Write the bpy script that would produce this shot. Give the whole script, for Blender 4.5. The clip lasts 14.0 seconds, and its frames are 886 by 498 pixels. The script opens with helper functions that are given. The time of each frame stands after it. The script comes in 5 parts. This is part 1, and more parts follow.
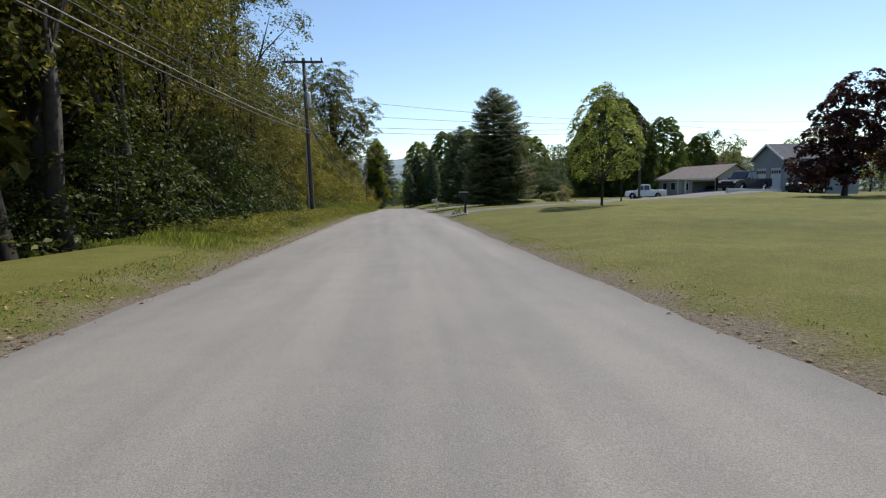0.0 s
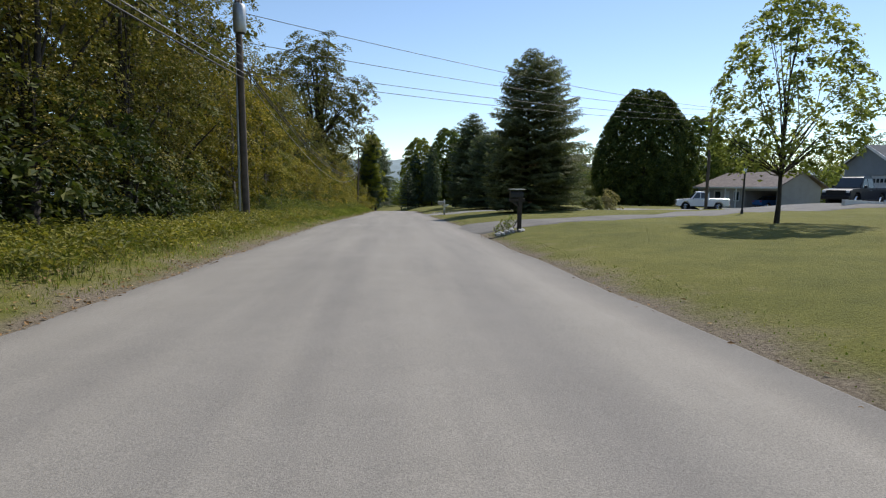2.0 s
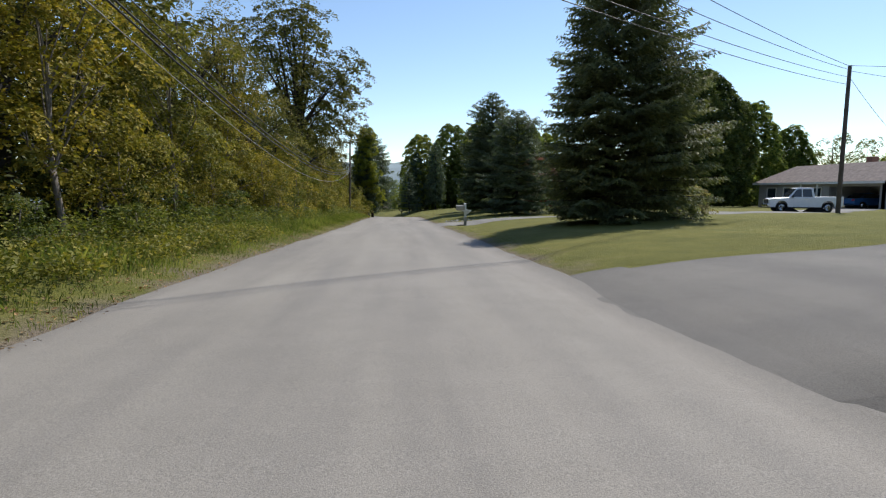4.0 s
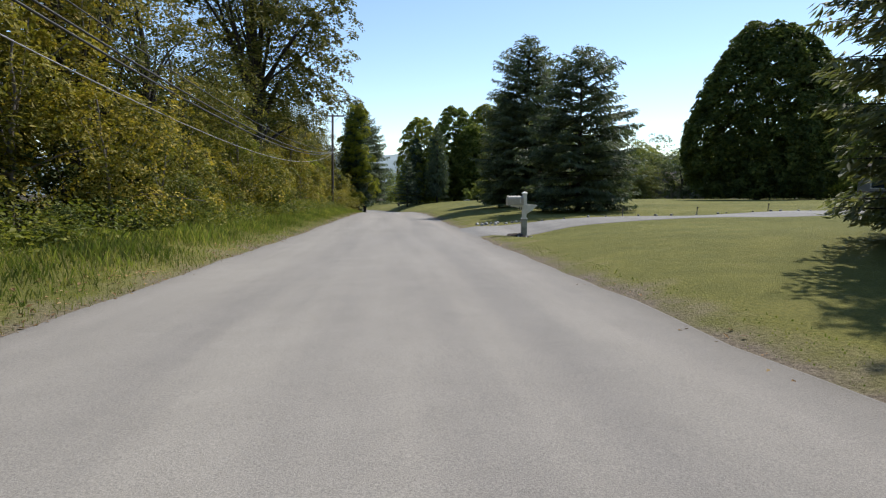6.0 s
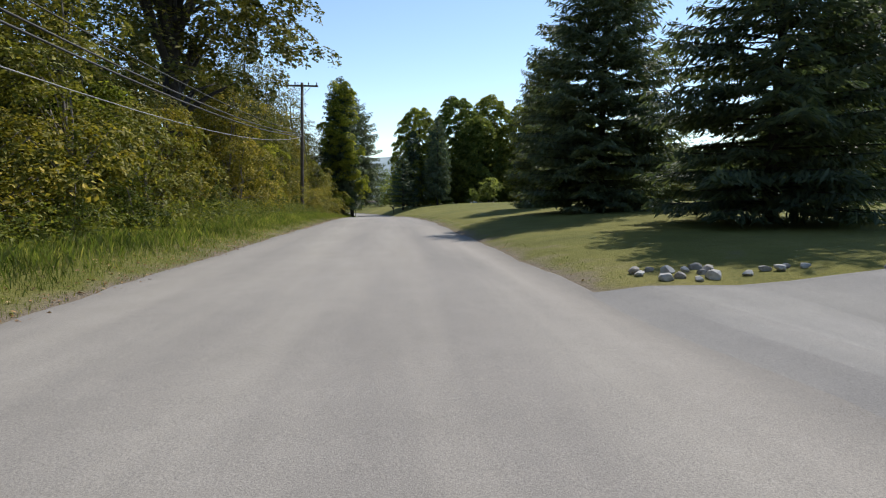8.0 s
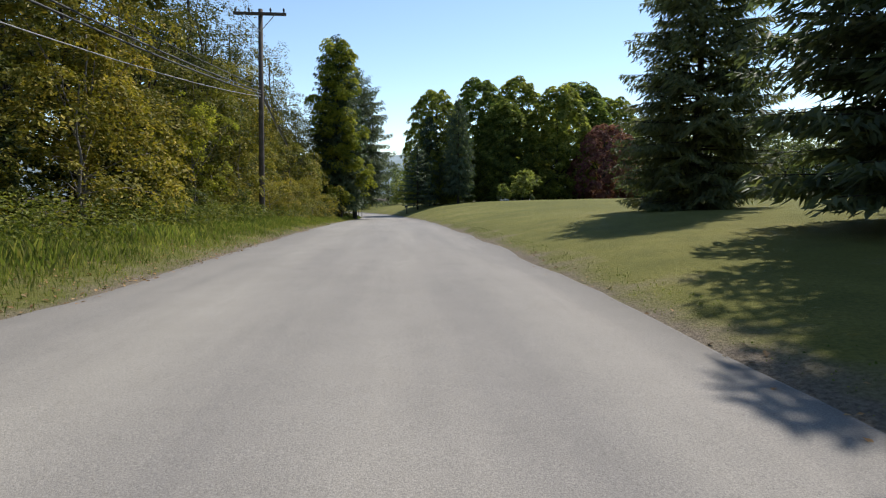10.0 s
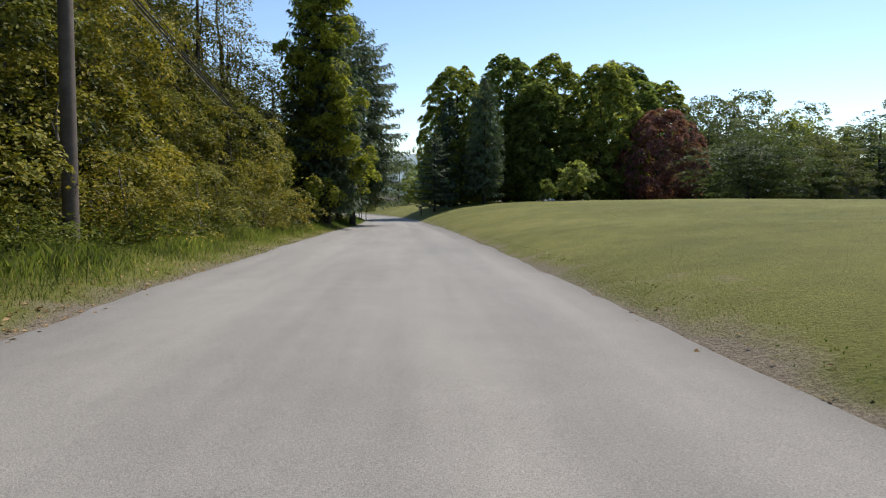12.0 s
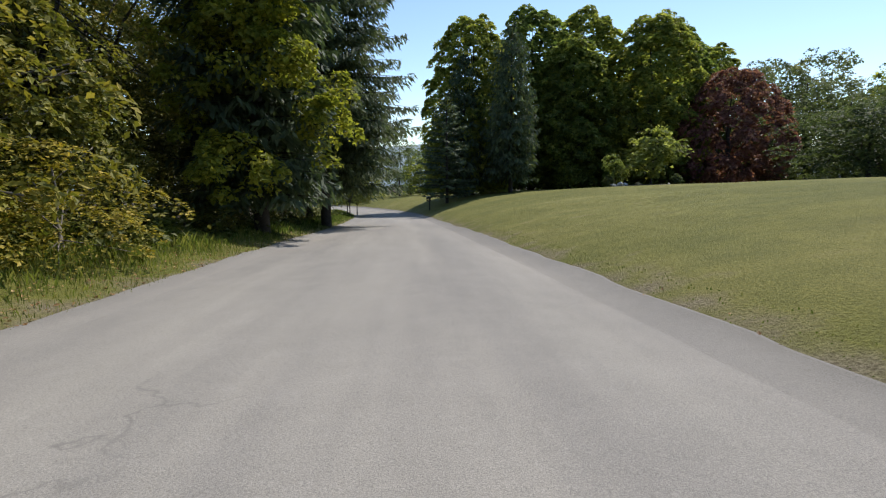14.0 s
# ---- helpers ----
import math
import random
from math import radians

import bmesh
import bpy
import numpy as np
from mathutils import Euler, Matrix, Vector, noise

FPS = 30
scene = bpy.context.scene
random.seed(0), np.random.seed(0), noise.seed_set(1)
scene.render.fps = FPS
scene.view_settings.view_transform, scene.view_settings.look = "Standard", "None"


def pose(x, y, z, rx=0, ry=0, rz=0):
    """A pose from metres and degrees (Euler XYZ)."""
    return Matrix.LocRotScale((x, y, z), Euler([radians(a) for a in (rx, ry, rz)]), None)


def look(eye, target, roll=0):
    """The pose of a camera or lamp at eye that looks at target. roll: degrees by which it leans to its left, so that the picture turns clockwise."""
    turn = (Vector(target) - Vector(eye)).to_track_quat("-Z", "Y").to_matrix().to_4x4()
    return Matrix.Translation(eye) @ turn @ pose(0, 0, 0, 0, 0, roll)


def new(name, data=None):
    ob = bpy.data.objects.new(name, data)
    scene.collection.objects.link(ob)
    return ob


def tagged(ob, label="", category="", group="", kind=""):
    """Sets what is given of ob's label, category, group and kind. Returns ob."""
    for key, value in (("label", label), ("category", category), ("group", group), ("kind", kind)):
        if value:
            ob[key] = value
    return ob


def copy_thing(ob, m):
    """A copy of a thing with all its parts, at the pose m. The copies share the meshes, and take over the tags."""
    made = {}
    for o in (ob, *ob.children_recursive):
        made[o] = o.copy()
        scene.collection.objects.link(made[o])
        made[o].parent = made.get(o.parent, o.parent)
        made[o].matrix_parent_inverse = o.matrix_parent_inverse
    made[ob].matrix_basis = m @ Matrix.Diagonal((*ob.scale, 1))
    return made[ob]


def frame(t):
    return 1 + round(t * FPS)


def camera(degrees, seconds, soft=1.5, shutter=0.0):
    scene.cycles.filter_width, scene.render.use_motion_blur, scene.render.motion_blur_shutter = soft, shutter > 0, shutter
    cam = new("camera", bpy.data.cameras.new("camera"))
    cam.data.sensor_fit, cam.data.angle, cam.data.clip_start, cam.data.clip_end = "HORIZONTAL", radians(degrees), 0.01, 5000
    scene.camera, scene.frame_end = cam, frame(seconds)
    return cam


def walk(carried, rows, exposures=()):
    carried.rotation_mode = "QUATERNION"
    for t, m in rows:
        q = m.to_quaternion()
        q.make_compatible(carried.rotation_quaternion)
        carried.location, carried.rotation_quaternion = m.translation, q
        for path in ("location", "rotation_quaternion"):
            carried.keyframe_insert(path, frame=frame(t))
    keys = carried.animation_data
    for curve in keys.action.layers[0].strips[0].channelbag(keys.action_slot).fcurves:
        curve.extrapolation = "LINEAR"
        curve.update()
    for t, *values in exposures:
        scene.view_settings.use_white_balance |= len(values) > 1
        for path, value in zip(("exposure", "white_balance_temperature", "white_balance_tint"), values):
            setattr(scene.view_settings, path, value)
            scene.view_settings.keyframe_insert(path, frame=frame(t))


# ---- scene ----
cam = camera(80.0, 14.0, soft=1.2)
PATH = [
    (0, 0.000, 0.000, 1.200, 83.15, 1.10, -4.83),
    (0.5, 0.000, 3.086, 1.121, 83.40, 0.87, -4.87),
    (1, 0.003, 6.283, 1.030, 83.76, -0.24, -5.09),
    (1.5, 0.010, 9.518, 0.938, 83.09, -0.74, -5.16),
    (2, 0.015, 12.784, 0.858, 83.40, -0.81, -5.16),
    (2.5, 0.019, 16.024, 0.802, 83.77, -0.58, -5.13),
    (3, 0.028, 19.098, 0.757, 83.46, 0.49, -5.04),
    (3.2, 0.033, 20.365, 0.736, 83.86, 0.12, -5.14),
    (5.3, 0.139, 34.931, 0.345, 83.26, -0.22, -5.24),
    (5.5, 0.149, 36.336, 0.301, 83.67, -0.22, -5.27),
    (6, 0.178, 39.843, 0.169, 82.87, -0.13, -5.54),
    (6.5, 0.223, 43.376, 0.025, 82.82, 0.52, -5.69),
    (7, 0.276, 46.852, -0.109, 83.16, 0.63, -5.90),
    (7.5, 0.348, 50.084, -0.234, 82.85, -0.03, -6.13),
    (8, 0.424, 53.355, -0.348, 83.16, -0.22, -6.08),
    (8.2, 0.456, 54.683, -0.395, 82.58, -0.49, -5.98),
    (10.3, 0.584, 69.350, -0.838, 83.15, 0.16, -4.52),
    (10.5, 0.572, 70.780, -0.878, 83.61, 0.25, -4.40),
    (11, 0.534, 74.371, -0.981, 83.16, 0.07, -4.07),
    (11.5, 0.476, 77.929, -1.096, 83.13, -0.11, -3.82),
    (12, 0.399, 81.473, -1.226, 82.91, -0.23, -3.51),
    (12.5, 0.313, 85.050, -1.395, 81.36, -0.76, -3.54),
    (13, 0.226, 88.781, -1.590, 81.83, -0.00, -3.38),
    (13.5, 0.134, 92.558, -1.787, 81.96, 0.47, -3.38),
    (14, 0.045, 96.298, -2.005, 82.02, 0.49, -3.44),
]
METRES = 1.15                                      # one unit of the plan below, in metres
walk(cam, [(t, pose(x * METRES, y * METRES, z * METRES, *turn)) for t, x, y, z, *turn in PATH],
     [(0, 0.0), (3.2, 0.0), (5.3, 0.2), (8.2, 0.2), (10.3, 0.22), (14, 0.2)])

# ---- light ----
SUN_AZ, SUN_EL = radians(40), radians(49)          # azimuth from +y (ahead) towards +x
world = bpy.data.worlds.new("sky")
scene.world = world
world.use_nodes = True
wn = world.node_tree.nodes
sky = wn.new("ShaderNodeTexSky")
sky.sky_type = "NISHITA"
sky.sun_disc = False
sky.sun_elevation, sky.sun_rotation = SUN_EL, SUN_AZ
sky.air_density, sky.dust_density, sky.ozone_density = 1.0, 0.05, 1.8
wn["Background"].inputs["Strength"].default_value = 0.15
world.node_tree.links.new(sky.outputs[0], wn["Background"].inputs["Color"])
sun = new("sun", bpy.data.lights.new("sun", "SUN"))
sun.data.energy, sun.data.angle, sun.data.color = 4.9, radians(0.6), (1.0, 0.95, 0.88)
toward = Vector((math.sin(SUN_AZ) * math.cos(SUN_EL), math.cos(SUN_AZ) * math.cos(SUN_EL), math.sin(SUN_EL)))
sun.matrix_world = look(toward * 200, (0, 0, 0))

# ---- materials ----


def material(name, rough=0.8, metal=0.0, spec=0.4):
    m = bpy.data.materials.new(name)
    m.use_nodes = True
    b = m.node_tree.nodes["Principled BSDF"]
    b.inputs["Roughness"].default_value = rough
    b.inputs["Metallic"].default_value = metal
    b.inputs["Specular IOR Level"].default_value = spec
    return m, m.node_tree, b


def node(tree, kind, **sets):
    n = tree.nodes.new(kind)
    for key, value in sets.items():
        n.inputs[key].default_value = value
    return n


def ramp(tree, source, stops):
    r = tree.nodes.new("ShaderNodeValToRGB")
    while len(r.color_ramp.elements) < len(stops):
        r.color_ramp.elements.new(0.5)
    for e, (at, colour) in zip(r.color_ramp.elements, stops):
        e.position, e.color = at, (*colour, 1)
    tree.links.new(source, r.inputs["Fac"])
    return r.outputs["Color"]


def noise_of(tree, coord, scale, detail=5.0, rough=0.6):
    n = node(tree, "ShaderNodeTexNoise", Scale=scale, Detail=detail, Roughness=rough)
    tree.links.new(coord, n.inputs["Vector"])
    return n.outputs["Fac"]


def mix(tree, fac, a, b, blend="MIX"):
    n = tree.nodes.new("ShaderNodeMix")
    n.data_type, n.blend_type = "RGBA", blend
    for value, socket in ((fac, n.inputs[0]), (a, n.inputs[6]), (b, n.inputs[7])):
        if isinstance(value, bpy.types.NodeSocket):
            tree.links.new(value, socket)
        else:
            socket.default_value = value if isinstance(value, (int, float)) else (*value, 1)
    return n.outputs[2]


def bump(tree, bsdf, height, strength, distance):
    n = node(tree, "ShaderNodeBump", Strength=strength, Distance=distance)
    tree.links.new(height, n.inputs["Height"])
    tree.links.new(n.outputs[0], bsdf.inputs["Normal"])


def plain(name, colour, rough=0.7, metal=0.0, vary=0.25, scale=6.0, relief=0.3, spec=0.4):
    """A surface of one paint or stuff, with mottling at two scales and a fine relief."""
    m, t, b = material(name, rough, metal, spec)
    co = t.nodes.new("ShaderNodeTexCoord").outputs["Object"]
    big, fine = noise_of(t, co, scale), noise_of(t, co, scale * 9)
    dark = tuple(c * (1 - vary) for c in colour)
    light = tuple(min(1, c * (1 + vary * 0.5)) for c in colour)
    c1 = ramp(t, big, ((0.3, dark), (0.7, light)))
    c2 = ramp(t, fine, ((0.3, (1 - vary * 0.6,) * 3), (0.7, (1, 1, 1))))
    t.links.new(mix(t, 1.0, c1, c2, "MULTIPLY"), b.inputs["Base Color"])
    if relief:
        bump(t, b, fine, relief, 0.01)
    return m


def leaf_material(name, dark, light, warm, through_light=0.35, rough=0.58, spec=0.14):
    """Leaves: each its own green, some light let through, a little gloss."""
    m, t, b = material(name, rough, 0, spec)
    geo = t.nodes.new("ShaderNodeNewGeometry")
    info = t.nodes.new("ShaderNodeObjectInfo")
    co = t.nodes.new("ShaderNodeTexCoord").outputs["Object"]
    leaf = ramp(t, geo.outputs["Random Per Island"], ((0.0, dark), (0.6, light), (1.0, warm)))
    clump = ramp(t, noise_of(t, co, 0.7, 2.0), ((0.32, (0.5, 0.55, 0.5)), (0.68, (1.2, 1.18, 1.05))))
    tree_tone = ramp(t, info.outputs["Random"], ((0.0, (0.62, 0.72, 0.72)), (0.5, (0.95, 0.97, 0.9)), (1.0, (1.28, 1.16, 0.92))))
    c = mix(t, 1.0, mix(t, 1.0, leaf, clump, "MULTIPLY"), tree_tone, "MULTIPLY")
    t.links.new(c, b.inputs["Base Color"])
    tl = t.nodes.new("ShaderNodeBsdfTranslucent")
    warmer = mix(t, 1.0, c, (1.35, 1.4, 0.75), "MULTIPLY")
    t.links.new(warmer, tl.inputs["Color"])
    ms = t.nodes.new("ShaderNodeMixShader")
    ms.inputs[0].default_value = through_light
    t.links.new(b.outputs[0], ms.inputs[1])
    t.links.new(tl.outputs[0], ms.inputs[2])
    t.links.new(ms.outputs[0], t.nodes["Material Output"].inputs["Surface"])
    return m


LEAF_WOOD = leaf_material("woodland_leaf", (0.065, 0.076, 0.024), (0.175, 0.168, 0.05), (0.3, 0.24, 0.09), 0.24)
LEAF_SHRUB = leaf_material("shrub_leaf", (0.108, 0.112, 0.024), (0.268, 0.242, 0.054), (0.41, 0.325, 0.09), 0.3)
LEAF_MAPLE = leaf_material("maple_leaf", (0.1, 0.135, 0.05), (0.22, 0.255, 0.09), (0.35, 0.35, 0.13), 0.58)
LEAF_DARK = leaf_material("dark_maple_leaf", (0.05, 0.075, 0.03), (0.1, 0.125, 0.042), (0.16, 0.175, 0.058), 0.36)
LEAF_LAWN = leaf_material("young_maple_leaf", (0.19, 0.205, 0.07), (0.36, 0.36, 0.13), (0.48, 0.455, 0.22), 0.52)
LEAF_RED = leaf_material("red_leaf", (0.13, 0.06, 0.075), (0.26, 0.115, 0.135), (0.36, 0.19, 0.19), 0.42)
LEAF_OLIVE = leaf_material("olive_leaf", (0.07, 0.09, 0.045), (0.135, 0.155, 0.078), (0.20, 0.21, 0.115), 0.42)
LEAF_PURPLE = leaf_material("purple_leaf", (0.03, 0.015, 0.02), (0.065, 0.026, 0.034), (0.12, 0.045, 0.045), 0.3)
LEAF_GREY = leaf_material("grey_green_leaf", (0.095, 0.12, 0.07), (0.16, 0.18, 0.105), (0.22, 0.23, 0.145), 0.45)
NEEDLE = leaf_material("spruce_needle", (0.085, 0.11, 0.08), (0.14, 0.17, 0.112), (0.19, 0.205, 0.125), 0.3, 0.6, 0.2)
LEAF_VINE = leaf_material("vine_leaf", (0.13, 0.16, 0.04), (0.26, 0.29, 0.065), (0.38, 0.37, 0.1), 0.55)
LEAF_VERGE = leaf_material("verge_leaf", (0.07, 0.095, 0.025), (0.15, 0.175, 0.045), (0.25, 0.245, 0.07), 0.35)
LEAF_TAN = leaf_material("tan_leaf", (0.2, 0.165, 0.1), (0.32, 0.27, 0.17), (0.42, 0.37, 0.25), 0.4)
# Leaf greens lowered to paint in the shade beneath the trees.
LEAF_UNDER_SHADE = leaf_material("shade_darkened_undergrowth_leaf", (0.03, 0.045, 0.016), (0.062, 0.082, 0.026), (0.10, 0.11, 0.04), 0.25)
GRASS_TALL = leaf_material("tall_grass_blade", (0.085, 0.12, 0.035), (0.155, 0.19, 0.06), (0.28, 0.265, 0.12), 0.5)
BARK = plain("bark", (0.055, 0.046, 0.038), 0.9, vary=0.5, scale=5, relief=0.8)
BARK_PALE = plain("pale_bark", (0.22, 0.19, 0.16), 0.9, vary=0.4, scale=6, relief=0.6)
POLE_WOOD = plain("weathered_pole_wood", (0.115, 0.092, 0.074), 0.9, vary=0.4, scale=3, relief=0.6)
STEEL = plain("galvanised_steel", (0.42, 0.44, 0.45), 0.45, 0.7, vary=0.15)
CABLE = plain("black_cable", (0.03, 0.03, 0.032), 0.6, vary=0.2)
CABLE_PALE = plain("aluminium_cable", (0.28, 0.28, 0.29), 0.55, 0.3, vary=0.2)


def ground_material():
    m, t, b = material("lawn_and_verge", 0.95, 0, 0.15)
    pos = t.nodes.new("ShaderNodeNewGeometry").outputs["Position"]
    broad, mid, fine = noise_of(t, pos, 0.12, 4), noise_of(t, pos, 1.1, 5), noise_of(t, pos, 28, 4, 0.7)
    grass = ramp(t, broad, ((0.3, (0.125, 0.128, 0.03)), (0.55, (0.172, 0.165, 0.042)), (0.75, (0.225, 0.20, 0.068))))
    grass = mix(t, 1.0, grass, ramp(t, mid, ((0.3, (0.75, 0.8, 0.75)), (0.7, (1.1, 1.08, 1.0)))), "MULTIPLY")
    grass = mix(t, 1.0, grass, ramp(t, fine, ((0.3, (0.6, 0.62, 0.6)), (0.7, (1.15, 1.12, 1.1)))), "MULTIPLY")
    soil = ramp(t, fine, ((0.3, (0.09, 0.07, 0.05)), (0.7, (0.23, 0.19, 0.14))))
    at = t.nodes.new("ShaderNodeAttribute")
    at.attribute_name = "bare"
    ragged = t.nodes.new("ShaderNodeMath")
    ragged.operation = "ADD"
    t.links.new(at.outputs["Fac"], ragged.inputs[0])
    t.links.new(mid, ragged.inputs[1])
    cut = ramp(t, ragged.outputs[0], ((0.62, (0, 0, 0)), (0.95, (1, 1, 1))))
    litter = ramp(t, fine, ((0.3, (0.03, 0.028, 0.018)), (0.7, (0.09, 0.07, 0.045))))
    at2 = t.nodes.new("ShaderNodeAttribute")
    at2.attribute_name = "woods"
    c = mix(t, at2.outputs["Fac"], mix(t, cut, grass, soil), litter)
    t.links.new(c, b.inputs["Base Color"])
    bump(t, b, fine, 0.7, 0.05)
    return m


def asphalt_material(name, tone, line_scale=0.25):
    m, t, b = material(name, 0.88, 0, 0.25)
    pos = t.nodes.new("ShaderNodeNewGeometry").outputs["Position"]
    stretch = t.nodes.new("ShaderNodeMapping")
    stretch.inputs["Scale"].default_value = (1.0, 0.07, 1.0)
    t.links.new(pos, stretch.inputs["Vector"])
    tracks = noise_of(t, stretch.outputs[0], 1.1, 3)
    patch, mid, grain = noise_of(t, pos, line_scale, 5), noise_of(t, pos, 2.2, 5), noise_of(t, pos, 110, 3, 0.8)
    c = ramp(t, patch, ((0.3, tuple(v * 0.93 for v in tone)), (0.7, tuple(v * 1.05 for v in tone))))
    c = mix(t, 1.0, c, ramp(t, tracks, ((0.35, (0.86, 0.86, 0.87)), (0.65, (1.07, 1.065, 1.05)))), "MULTIPLY")
    c = mix(t, 1.0, c, ramp(t, mid, ((0.3, (0.94, 0.94, 0.94)), (0.7, (1.03, 1.03, 1.03)))), "MULTIPLY")
    c = mix(t, 1.0, c, ramp(t, grain, ((0.25, (0.5, 0.5, 0.5)), (0.7, (1.26, 1.25, 1.22)))), "MULTIPLY")
    crack = t.nodes.new("ShaderNodeTexVoronoi")
    crack.feature = "DISTANCE_TO_EDGE"
    crack.inputs["Scale"].default_value = 0.33
    warped = t.nodes.new("ShaderNodeVectorMath")
    wob = node(t, "ShaderNodeTexNoise", Scale=1.6, Detail=5.0)
    t.links.new(pos, wob.inputs["Vector"])
    t.links.new(pos, warped.inputs[0])
    t.links.new(wob.outputs["Color"], warped.inputs[1])
    t.links.new(warped.outputs[0], crack.inputs["Vector"])
    seam = ramp(t, crack.outputs["Distance"], ((0.0, (1, 1, 1)), (0.006, (0, 0, 0))))
    some = ramp(t, noise_of(t, pos, 0.2, 2), ((0.62, (0, 0, 0)), (0.74, (1, 1, 1))))
    lane = t.nodes.new("ShaderNodeAttribute")
    lane.attribute_name = "across"
    band = ramp(t, lane.outputs["Fac"], ((0.0, (0.8, 0.8, 0.8)), (0.05, (0.97, 0.97, 0.97)), (0.3, (1.05, 1.05, 1.04)), (0.5, (1.0, 1.0, 1.0)), (0.66, (1.06, 1.055, 1.045)), (0.74, (0.9, 0.9, 0.91)), (0.8, (0.97, 0.97, 0.97)), (0.9, (1.04, 1.03, 1.02)), (0.95, (0.86, 0.855, 0.85)), (1.0, (0.66, 0.655, 0.65))))
    worn = ramp(t, tracks, ((0.25, (0.25, 0.25, 0.25)), (0.6, (1, 1, 1))))
    c = mix(t, worn, c, mix(t, 1.0, c, band, "MULTIPLY"))
    c = mix(t, mix(t, 1.0, seam, some, "MULTIPLY"), c, tuple(v * 0.55 for v in tone))
    t.links.new(c, b.inputs["Base Color"])
    bump(t, b, grain, 0.5, 0.006)
    return m


GROUND = ground_material()
ASPHALT = asphalt_material("worn_asphalt", (0.268, 0.25, 0.228))
DRIVE = asphalt_material("driveway_asphalt", (0.165, 0.156, 0.146), 0.5)
DRIVE_PALE = asphalt_material("pale_driveway_asphalt", (0.225, 0.217, 0.207), 0.5)

# ---- the lie of the land ----
YS = np.arange(-200.0, 400.0, 0.5)


def profile(table, blur):
    z = np.interp(YS, [a for a, _ in table], [b for _, b in table])
    k = np.exp(-0.5 * (np.arange(-3 * blur, 3 * blur + 0.5, 0.5) / blur) ** 2)
    n = len(k) // 2
    return np.convolve(np.pad(z, n, mode="edge"), k / k.sum(), mode="valid")


ROAD_Z = profile(((-200, 3.0), (-40, 0.9), (0, 0.0), (10, -0.27), (20, -0.47), (36, -0.88), (44, -1.18), (54, -1.54), (70, -2.03), (82, -2.42),
                  (97, -3.2), (110, -3.95), (125, -4.85), (140, -5.6), (160, -6.4), (180, -7.1), (230, -8.6), (400, -12)), 4) + 0.19
LAWN_Z = profile(((-200, 3.5), (0, 0.25), (27, 0.12), (36, -0.08), (57, -0.95), (65, -0.98), (84, -1.35), (100, -1.85), (115, -2.25), (127, -2.6), (150, -3.5), (200, -6), (400, -11)), 5)
ROAD_X = profile(((-200, -0.18), (20, -0.18), (50, -0.03), (80, 0.05), (95, -0.3), (108, -0.6), (120, -0.8), (140, -1.6), (155, -4.0), (175, -10.0), (210, -26), (400, -140)), 5)


def road_z(y):
    return np.interp(y, YS, ROAD_Z)


def road_x(y):
    return np.interp(y, YS, ROAD_X)


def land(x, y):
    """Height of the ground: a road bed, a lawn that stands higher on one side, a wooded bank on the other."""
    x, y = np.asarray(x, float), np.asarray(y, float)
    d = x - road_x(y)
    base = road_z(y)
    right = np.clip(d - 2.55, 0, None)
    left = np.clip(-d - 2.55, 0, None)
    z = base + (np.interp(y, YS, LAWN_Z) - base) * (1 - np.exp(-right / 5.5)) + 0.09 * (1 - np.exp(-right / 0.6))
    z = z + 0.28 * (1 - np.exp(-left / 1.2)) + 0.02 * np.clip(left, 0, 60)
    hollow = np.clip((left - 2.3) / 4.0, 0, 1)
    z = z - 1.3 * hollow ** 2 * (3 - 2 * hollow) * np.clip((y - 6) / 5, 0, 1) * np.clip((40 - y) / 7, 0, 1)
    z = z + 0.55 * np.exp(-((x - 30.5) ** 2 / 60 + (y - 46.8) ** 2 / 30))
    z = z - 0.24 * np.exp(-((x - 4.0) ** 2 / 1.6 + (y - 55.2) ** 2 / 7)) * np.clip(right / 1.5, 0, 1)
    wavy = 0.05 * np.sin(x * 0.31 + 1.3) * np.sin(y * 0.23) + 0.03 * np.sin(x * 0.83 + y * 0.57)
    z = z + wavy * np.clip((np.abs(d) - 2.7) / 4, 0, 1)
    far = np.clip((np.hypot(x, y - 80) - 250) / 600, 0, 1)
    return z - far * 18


def h(x, y):
    return float(land(x, y))


# ---- mesh helpers ----
def mesh_of(name, verts, faces, mat, smooth=False):
    me = bpy.data.meshes.new(name)
    verts = np.asarray(verts, np.float32).reshape(-1, 3)
    faces = np.asarray(faces, np.int32)
    n, k = faces.shape
    me.vertices.add(len(verts))
    me.vertices.foreach_set("co", verts.ravel())
    me.loops.add(n * k)
    me.loops.foreach_set("vertex_index", faces.ravel())
    me.polygons.add(n)
    me.polygons.foreach_set("loop_start", np.arange(0, n * k, k, dtype=np.int32))
    me.polygons.foreach_set("use_smooth", np.full(n, smooth))
    me.materials.append(mat)
    me.update(calc_edges=True)
    me.validate()
    return me


def from_bm(name, bm, mat, smooth=False):
    me = bpy.data.meshes.new(name)
    for f in bm.faces:
        f.smooth = smooth
    bm.to_mesh(me)
    bm.free()
    me.materials.append(mat)
    return me


def part(name, me, parent, label="", m=None):
    ob = new(name, me)
    ob.parent = parent
    if m is not None:
        ob.matrix_basis = m
    return tagged(ob, label)


def thing(name, place, label, category, group="", turn=0.0):
    e = new(name)
    e.empty_display_size = 0.2
    e.matrix_basis = pose(*place, 0, 0, turn)
    return tagged(e, label, category, group)


